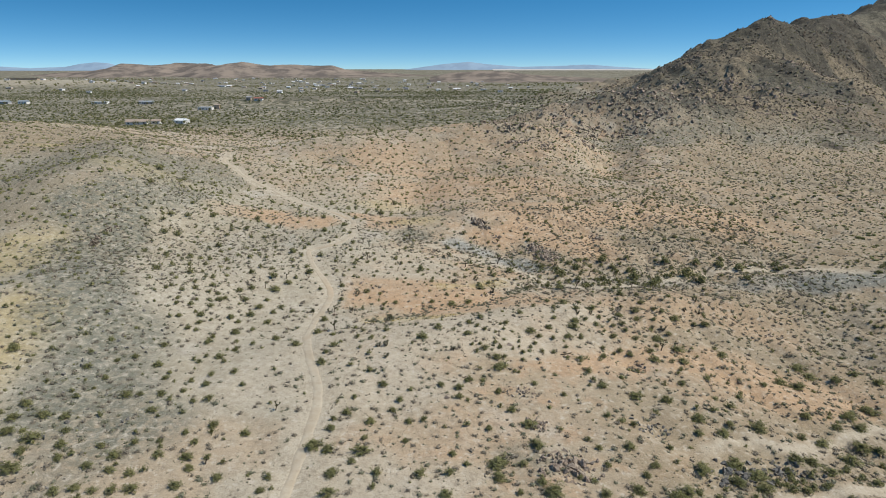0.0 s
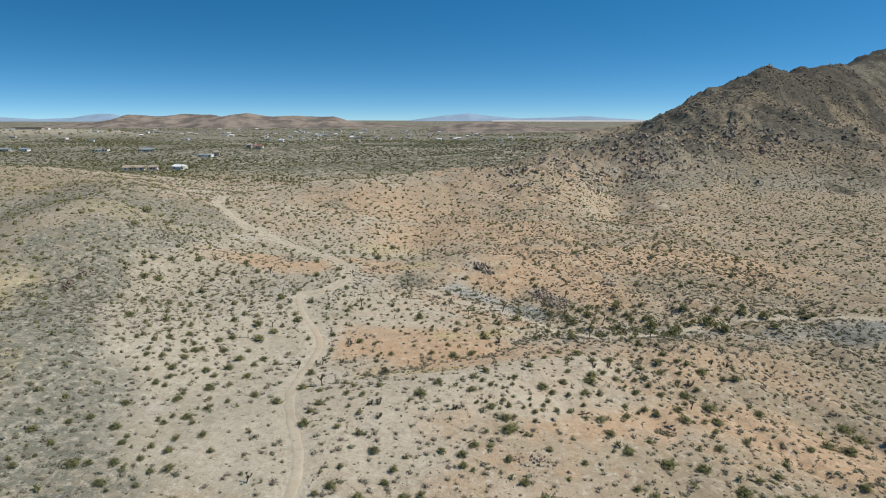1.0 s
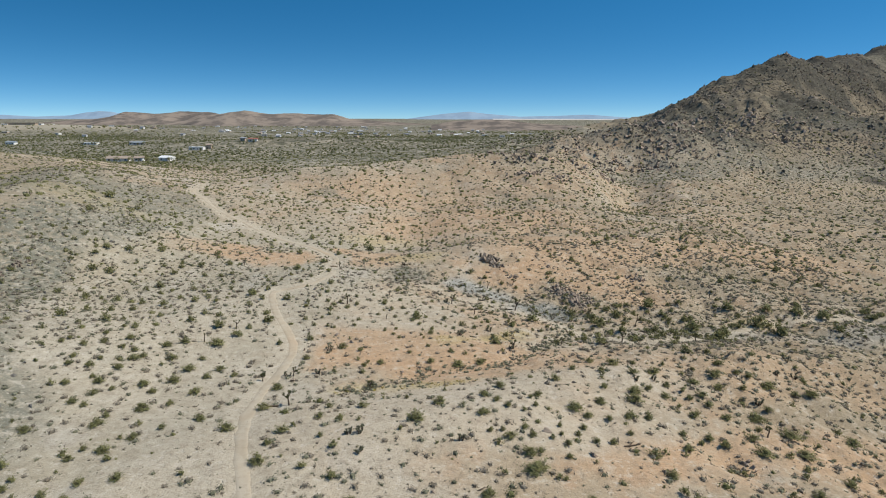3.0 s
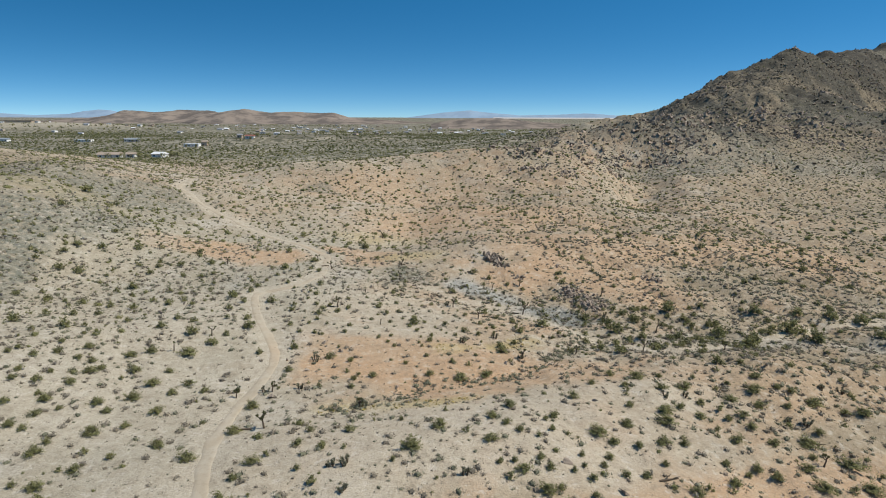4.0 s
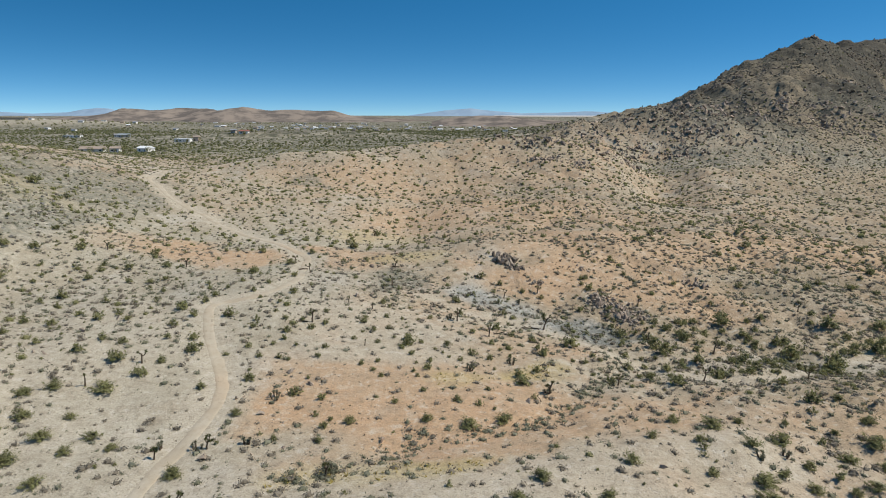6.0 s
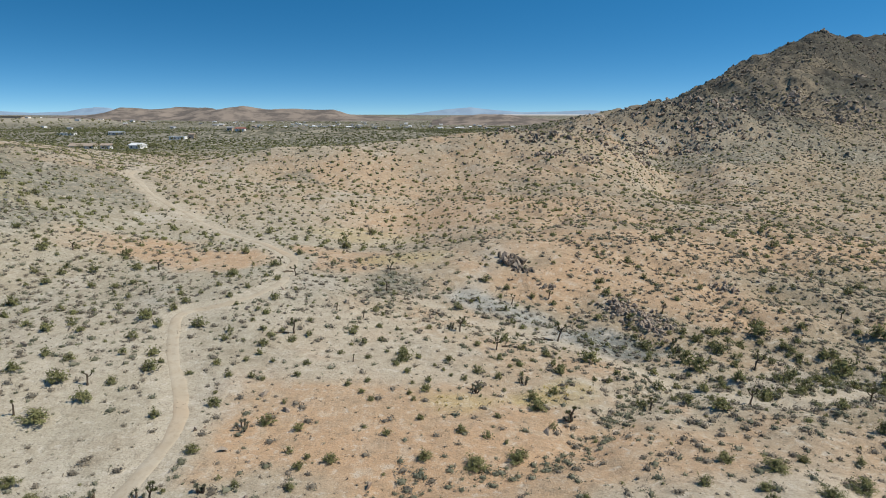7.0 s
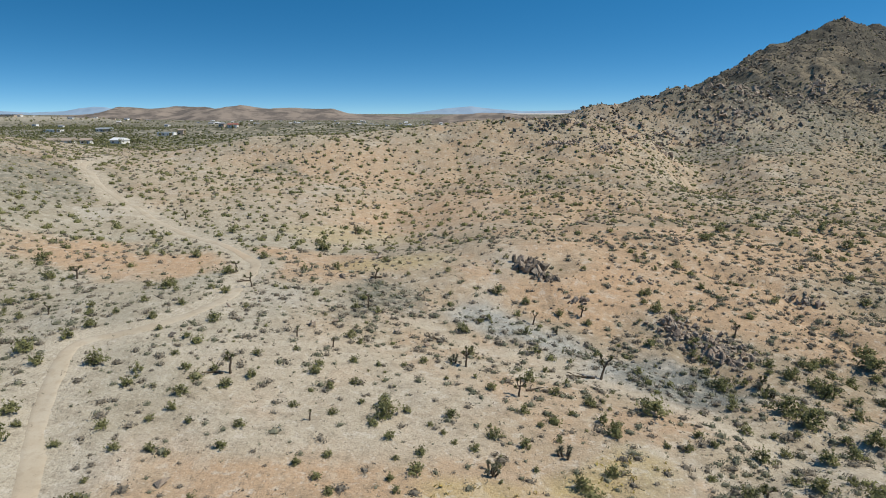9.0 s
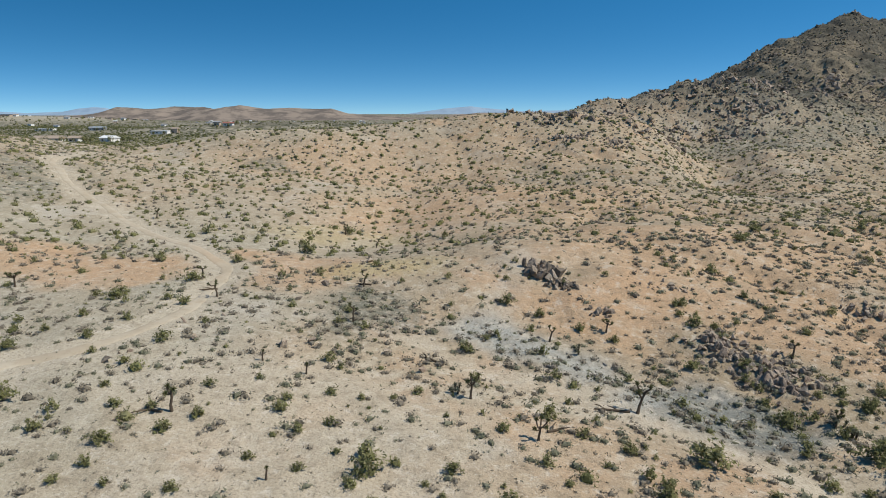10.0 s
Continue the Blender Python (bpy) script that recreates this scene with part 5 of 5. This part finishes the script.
outcrop(15.0, 104.8, 3.2, 2.0, 0, 40, 0.14, 0.45, 615, "loose pile of tan granite stones", big_meshes)
outcrop(49.0, 85.5, 8.0, 3.4, 15, 90, 0.2, 0.75, 617, "grey boulders along the lower track", grey_meshes)
outcrop(-105.1, 178.4, 1.8, 4.5, 15, 26, 0.3, 1.0, 619, "dark rocks on the crest of the stony ridge", dark_meshes)
outcrop(-105.4, 187.7, 1.6, 4.0, 15, 18, 0.25, 0.9, 621, "dark rocks along the stony ridge", dark_meshes)
outcrop(36.2, 367.1, 14, 6, 0, 50, 0.4, 1.3, 623, "dark boulders on the hill crest", dark_meshes)
outcrop(41.6, 351.0, 9, 4, 0, 60, 0.3, 1.0, 640, "jumbled tan boulders on the hill crest", big_meshes)
outcrop(58.3, 346.9, 8, 5, -10, 50, 0.3, 0.9, 641, "tan boulders below the hill crest", big_meshes)
outcrop(101.5, 413.3, 13, 6, 10, 80, 0.4, 1.4, 642, "jumbled brown boulders at the mountain's foot", big_meshes[:4] + dark_meshes[:4])
outcrop(127.6, 409.3, 13, 7, -10, 80, 0.4, 1.4, 643, "brown boulder slope at the mountain's foot", big_meshes[:4] + dark_meshes[:4])
outcrop(30.1, 217.6, 3.4, 1.2, -15, 18, 0.18, 0.55, 625, "tan boulders on the rusty spur", big_meshes)
outcrop(56.0, 213.9, 3.0, 2.0, -20, 30, 0.2, 0.7, 626, "broken tan rocks beside a gully", big_meshes)
outcrop(42.0, 118.9, 3.0, 2.0, 0, 26, 0.14, 0.45, 627, "small tan stones on the near slope", big_meshes)
outcrop(38.0, 96.0, 4.0, 3.0, -30, 44, 0.15, 0.5, 628, "grey stones on the slope above the track", grey_meshes)
outcrop(58.0, 88.5, 5.5, 3.0, 15, 60, 0.2, 0.65, 629, "grey stones among the wash shrubs", grey_meshes)
outcrop(88.4, 149.3, 4.0, 2.0, 0, 22, 0.16, 0.5, 630, "tan stones on the rise beside the wash", big_meshes)

for k, (x, y, sx_, sy_, c) in enumerate([(140, 425, 14, 8, 30), (128, 440, 12, 8, 26), (196, 500, 16, 8, 28), (232, 520, 14, 8, 24), (331, 660, 14, 8, 26), (262, 600, 14, 7, 22), (180, 440, 12, 8, 20), (250, 655, 12, 6, 20)]):
    outcrop(x, y, sx_, sy_, 20 * k, c * 2, 0.4, 1.7, 631 + k, "jumbled boulders on the mountain flank", dark_meshes if k % 3 else big_meshes)


# ---- Joshua trees ----
def rosette(r, size):
    """A ball of stiff leaves round a branch tip."""
    n = 60
    d = r.normal(size=(n, 3))
    d[:, 2] += 0.25
    d /= np.linalg.norm(d, axis=1)[:, None]
    s = np.cross(d, r.normal(size=(n, 3)))
    s /= np.linalg.norm(s, axis=1)[:, None]
    l = size * r.uniform(0.7, 1.15, (n, 1))
    v = np.stack([d * 0.04 + s * 0.04, d * 0.04 - s * 0.04, d * l + np.array([0, 0, 0.02])], 1).reshape(-1, 3)
    return v, np.arange(3 * n).reshape(-1, 3)


def joshua(x, y, tall, arms, lean, turn, seed, label="shaggy Joshua tree with spiky leaf tufts"):
    r = np.random.default_rng(seed)
    ob = thing("joshua_tree", stand(x, y, turn, 1.0, 0.05), label, "tree", "Joshua trees")
    top = np.array([lean, 0.1 * lean, tall * (0.6 if arms else 0.9)])
    pts = [np.array([0, 0, 0.0]), top * [0.2, 0.3, 0.35], top * [0.55, 0.5, 0.7], top]
    pts[1:3] = [p + np.array([*r.uniform(-0.05, 0.05, 2) * tall * 0.5, 0]) for p in pts[1:3]]
    w = 0.021 * tall + 0.05
    part("trunk", mesh("trunk", *tube(pts, [w * 1.5, w * 1.05, w * 0.95, w * 0.9], 8), BARK), ob)
    tips = []
    first = r.uniform(0, 6.28)
    for a in range(arms):
        ang = first + 2 * math.pi * a / max(arms, 1) + r.uniform(-0.7, 0.7)
        reach, lift = tall * r.uniform(0.10, 0.30), tall * r.uniform(0.05, 0.34)
        start = pts[2] + (top - pts[2]) * (1.0 if a == 0 else r.uniform(0.2, 1.0))
        out = np.array([math.cos(ang), math.sin(ang), 0])
        bend = start + out * reach * 0.55 + np.array([0, 0, lift * r.uniform(0.0, 0.35)])
        knee = start + out * reach * 0.9 + np.array([0, 0, lift * 0.55])
        end = start + out * reach * r.uniform(0.9, 1.2) + np.array([0, 0, lift])
        part("limb", mesh("limb", *tube([start, bend, knee, end], [w * 0.75, w * 0.7, w * 0.66, w * 0.6], 7), BARK), ob)
        tips.append(end)
    if not arms:
        tips.append(top)
    for tip in tips:
        v, f = rosette(r, 0.09 * tall + 0.11)
        part("leaf_tuft", mesh("leaf_tuft", v + tip, f, SPIKE, np.full(len(v), r.uniform())), ob, "spiky green leaves")
    return ob


# x, y, height, arms, lean, turn
for k, row in enumerate([(-23.7, 182.8, 3.6, 3, 0.1, 20), (17.7, 190.0, 4.2, 3, 0.9, 20), (-11.7, 205.0, 3.4, 3, 0.1, 50), (-12.1, 217.7, 3.0, 3, 0.3, 0), (1.6, 189.2, 3.0, 5, 0.1, 0),
                         (38.5, 201.0, 3.0, 2, 0.3, 30), (-30.2, 211.5, 3.0, 3, 0.2, 200), (-35.7, 221.1, 2.8, 3, 0.2, 120), (-58.9, 215.3, 3.2, 4, 0.1, 0), (11.7, 205.1, 2.6, 2, 0.3, 0),
                         (-61.3, 262.8, 3.2, 3, 0.2, 0), (-21.8, 262.8, 2.8, 2, 0.1, 0), (19.0, 207.2, 2.4, 4, 0.2, 0), (-14.0, 251.0, 2.4, 2, 0.2, 0), (45.5, 180.8, 3.4, 2, 0.5, 10),
                         (38.7, 168.2, 2.8, 3, 0.2, 0), (55.6, 170.1, 2.6, 4, 0.1, 0), (-25.1, 131.2, 3.2, 5, 0.3, 160), (-44.3, 164.0, 2.8, 2, 0.1, 0), (-48.3, 156.7, 2.4, 1, 0.1, 0)]):
    joshua(row[0], row[1], row[2] * 0.86, *row[3:], 700 + k)
for k, row in enumerate([(-13.1, 138.6, 1.8, 4, 0.2, 0), (-27.5, 144.0, 1.8, 5, 0.2, 0), (-32.5, 141.9, 1.7, 5, 0.2, 0), (14.0, 161.1, 2.2, 5, 0.1, 0), (7.0, 182.4, 2.2, 5, 0.1, 0), (36.2, 188.9, 1.9, 5, 0.1, 0),
                         (-13.6, 174.8, 1.1, 0, 0.1, 0), (-14.2, 190.8, 1.2, 0, 0.1, 0), (-52.8, 198.4, 1.8, 2, 0.1, 0), (73.0, 204.0, 2.2, 4, 0.1, 0), (25.0, 165.9, 2.0, 3, 0.1, 0), (-18.8, 192.3, 1.2, 0, 0.1, 0),
                         (-30.0, 97.0, 1.7, 4, 0.4, 0), (-37.0, 82.0, 1.5, 4, 0.3, 0), (50.0, 128.0, 2.2, 3, 0.2, 0), (-80.0, 222.0, 2.4, 3, 0.1, 0)]):
    joshua(*row, 740 + k, label="small Joshua tree with bent limbs")


# low yucca clumps: several short shaggy stems, each with its own tuft
def yucca(x, y, seed):
    r = np.random.default_rng(seed)
    ob = thing("yucca", stand(x, y, r.uniform(0, 360), 1.0, 0.05), "dark low yucca clump with stiff grey-green spikes", "yucca", "yucca clumps")
    for _ in range(int(r.integers(4, 8))):
        w, d, h = r.uniform(0, 6.28), r.uniform(0.1, 0.75), r.uniform(0.25, 0.95)
        foot = np.array([math.cos(w) * d * 0.7, math.sin(w) * d * 0.7, -0.1])
        top = np.array([math.cos(w) * d * 1.2, math.sin(w) * d * 1.2, h])
        part("stem", mesh("stem", *tube([foot, (foot + top) / 2 + r.normal(size=3) * 0.04, top], [0.11, 0.10, 0.08], 6), BARK), ob)
        v, f = rosette(r, r.uniform(0.28, 0.42))
        part("leaf_tuft", mesh("leaf_tuft", v + top, f, SAGE, np.full(len(v), r.uniform())), ob, "stiff grey-green spikes")
    return ob


YUCCAS = [(36.2, 188.9), (36.4, 186.8), (9.7, 170.6), (2.8, 168), (0.3, 190.5), (14.7, 202.8), (-13.7, 119.1), (-12, 119.5), (1.7, 118.1),
          (-12.9, 139.6), (-11.6, 115), (-32.8, 144.1), (-28.8, 144.1), (-23.3, 157.2), (33.6, 141.3), (36.7, 142.7), (51.8, 139.9), (53.9, 139.1),
          (64.8, 153.3), (68.9, 154.2), (70.1, 159.3), (60.4, 179.5), (14.1, 161.3), (-23.5, 145.2)]
for k, (x, y) in enumerate(YUCCAS):
    yucca(x, y, 820 + k)


# fallen trunks and limbs lying on the sand, one in place of a tree's shadow
def fallen(x, y, turn, long, seed):
    r = np.random.default_rng(seed)
    ob = thing("trunk_and_tree_shadow", stand(x, y, turn), "dead weathered trunk on the sand, one in place of a tree's shadow", "dead wood", "dead wood")
    slope = [float(gz(x + math.cos(radians(turn)) * d, y + math.sin(radians(turn)) * d)) - float(gz(x, y)) for d in (0, long / 2, long)]
    part("trunk", mesh("trunk", *tube([(0, 0, 0.1 + slope[0]), (long / 2, r.uniform(-0.2, 0.2), 0.14 + slope[1]), (long, 0, 0.1 + slope[2])], [0.15, 0.12, 0.06], 7), BARK), ob)
    for s_ in (0.35, 0.7):
        e = r.uniform(-0.9, 0.9)
        z0 = 0.14 + slope[0] * (1 - s_) + slope[2] * s_
        part("limb", mesh("limb", *tube([(long * s_, 0, z0), (long * s_ + 0.4, e * 0.6, z0 + 0.15), (long * s_ + 0.9, e, z0 + 0.2)], [0.08, 0.07, 0.04], 6), BARK), ob)
    return ob


# the trunk at (-24.4, 182.6) stands in for the Joshua tree's cast shadow
for k, row in enumerate([(-26.8, 131.2, 190, 2.2), (17.0, 190.1, 175, 3.4), (-24.4, 182.6, 185, 1.8), (-1.0, 197.1, 150, 3.0), (-31.6, 215.5, 200, 2.0), (25.4, 120.4, 10, 2.4), (52.0, 134.0, 20, 2.2), (-11.1, 218.2, 180, 1.8), (8.0, 184.0, 30, 1.6)]):
    fallen(*row, 780 + k)


# ---- houses on the plain ----
def box(x0, x1, y0, y1, z0, z1):
    v = np.array([(x, y, z) for z in (z0, z1) for y in (y0, y1) for x in (x0, x1)], float)
    return v, np.array([(0, 2, 3, 1), (4, 5, 7, 6), (0, 1, 5, 4), (2, 6, 7, 3), (0, 4, 6, 2), (1, 3, 7, 5)])


def gable(w, d, z, rise_, over):
    a, b = w / 2 + over, d / 2 + over
    t = 0.25
    v = np.array([(-a, -b, z - 0.1), (a, -b, z - 0.1), (a, b, z - 0.1), (-a, b, z - 0.1), (-a, 0, z + rise_), (a, 0, z + rise_),
                  (-a, -b, z - 0.1 - t), (a, -b, z - 0.1 - t), (a, b, z - 0.1 - t), (-a, b, z - 0.1 - t)])
    return [tuple(p) for p in v], [(0, 1, 5, 4), (2, 3, 4, 5), (0, 4, 3), (1, 2, 5), (6, 7, 1, 0), (8, 9, 3, 2), (7, 8, 2, 1), (9, 6, 0, 3), (9, 8, 7, 6)]


GLASS = plain_material("dark_window_glass", (0.03, 0.035, 0.04), 0.1, 0.0, 0.1)
WALLS = {"white": plain_material("white_stucco", (0.80, 0.78, 0.73)), "tan": plain_material("tan_stucco", (0.48, 0.38, 0.29)), "grey": plain_material("grey_siding", (0.42, 0.42, 0.42)), "red": plain_material("red_siding", (0.42, 0.08, 0.06))}
ROOFS = {"white": plain_material("white_metal_roof", (0.80, 0.80, 0.78), 0.5), "tan": plain_material("tan_shingle_roof", (0.36, 0.29, 0.23)), "grey": plain_material("grey_shingle_roof", (0.30, 0.30, 0.31)), "red": plain_material("red_metal_roof", (0.30, 0.13, 0.10)), "blue": plain_material("blue_grey_metal_roof", (0.27, 0.30, 0.32), 0.5)}


def house(x, y, turn, w, d, h, wall, roof, flat=False, label=""):
    ob = thing("house", stand(x, y, turn, 1.0, 0.2), label or f"low {wall} house with a {roof} roof on the plain", "house", "houses on the plain")
    body = part("wall", mesh("wall", *box(-w / 2, w / 2, -d / 2, d / 2, 0, h), WALLS[wall]), ob)
    if flat:
        part("roof", mesh("roof", *box(-w / 2 - 0.3, w / 2 + 0.3, -d / 2 - 0.3, d / 2 + 0.3, h + 0.004, h + 0.35), ROOFS[roof]), ob)
    else:
        part("roof", mesh("roof", *gable(w, d, h + 0.36, d * 0.2, 0.6), ROOFS[roof]), ob)
    n_ = max(2, int(w / 4))
    for k in range(n_):
        cx_ = -w / 2 + (k + 0.5) * w / n_
        if k == n_ // 2:
            part("door", mesh("door", *box(cx_ - 0.5, cx_ + 0.5, -d / 2 - 0.06, -d / 2 + 0.02, 0.2, 2.3), ROOFS["grey"]), ob)
        else:
            part("window", mesh("window", *box(cx_ - 0.8, cx_ + 0.8, -d / 2 - 0.05, -d / 2 + 0.02, 1.1, 2.3), GLASS), ob)
    return ob


house(-285, 582, 8, 18, 9, 2.8, "white", "tan", label="long white ranch house with tan gabled roof")
house(-271, 590, 8, 7, 7, 3.0, "white", "tan", label="white house wing with a tan roof")
house(-250, 598, -20, 11, 8, 2.9, "white", "white", label="white barn with a pale metal roof")
house(-295, 781, 0, 17, 8, 3.4, "white", "white", True, "flat white house standing alone on the plain")
house(-284, 792, 0, 6, 6, 5.0, "tan", "tan", label="tall tan shed behind the white house")
house(-252, 862, 0, 11, 7, 3.2, "white", "red", label="white house with a red metal roof")
house(-267, 868, 0, 6, 6, 4.0, "tan", "grey", label="small tan outbuilding with a grey roof")
house(-406, 868, 10, 13, 8, 3.0, "grey", "blue", label="grey house with a blue-grey metal roof")
house(-421, 880, 10, 6, 6, 3.2, "white", "grey", label="small white shed with a grey roof")
house(-490, 900, 0, 22, 7, 3.0, "white", "white", True, "long low white building on the plain")
house(-630, 905, 0, 14, 8, 3.2, "grey", "blue", label="long grey house with a blue-grey roof")
house(-607, 912, 0, 12, 8, 3.2, "white", "blue", label="white house with a blue-grey roof")
kinds = [("white", "white"), ("white", "grey"), ("tan", "tan"), ("tan", "white"), ("grey", "grey"), ("white", "tan")]
hr = np.random.default_rng(77)
for k in range(230):
    y = 1300 + 1900 * hr.uniform() ** 0.7
    x = hr.uniform(-0.74, -0.05) * y if k % 7 else hr.uniform(-0.05, 0.14) * y
    wall, roof = kinds[hr.integers(len(kinds))]
    house(x, y, hr.uniform(-25, 25), hr.uniform(7, 14), hr.uniform(6, 9), hr.uniform(2.8, 3.8), wall, roof, hr.uniform() < 0.4)


# long shed on the tan rise, and trees beside the nearer houses
shed = thing("long_shed", stand(-1095, 1660, -6, 1.0, 0.2), "long low dark shed on a bare rise", "shed")
part("wall", mesh("wall", *box(-42, 42, -5, 5, 0, 4.5), WALLS["tan"]), shed)
part("roof", mesh("roof", *box(-43, 43, -6, 6, 4.504, 5.1), BARK), shed)


def yard_tree(x, y, tall, seed):
    r = np.random.default_rng(seed)
    ob = thing("yard_tree", stand(x, y, r.uniform(0, 360), 1.0, 0.1), "dark green yard tree beside a house", "tree", "yard trees")
    part("trunk", mesh("trunk", *tube([(0, 0, 0), (0.1, 0, tall * 0.3), (0, 0.1, tall * 0.6)], [0.25, 0.2, 0.1], 6), BARK), ob)
    v, f = tuft(r, 120, tall * 0.5, tall * 0.8, 0.6)
    part("crown", mesh("crown", v + np.array([0, 0, tall * 0.25]), f, GREEN, np.full(len(v), r.uniform())), ob)
    return ob


tr = np.random.default_rng(91)
for k, (x, y) in enumerate([(-285, 580), (-262, 590), (-250, 598), (-295, 781), (-252, 862), (-406, 868), (-490, 900), (-620, 905)]):
    for j in range(6):
        yard_tree(x + tr.uniform(-22, 22), y - tr.uniform(7, 14) * (1 if j % 2 else -1.4), tr.uniform(3, 6), 900 + 10 * k + j)
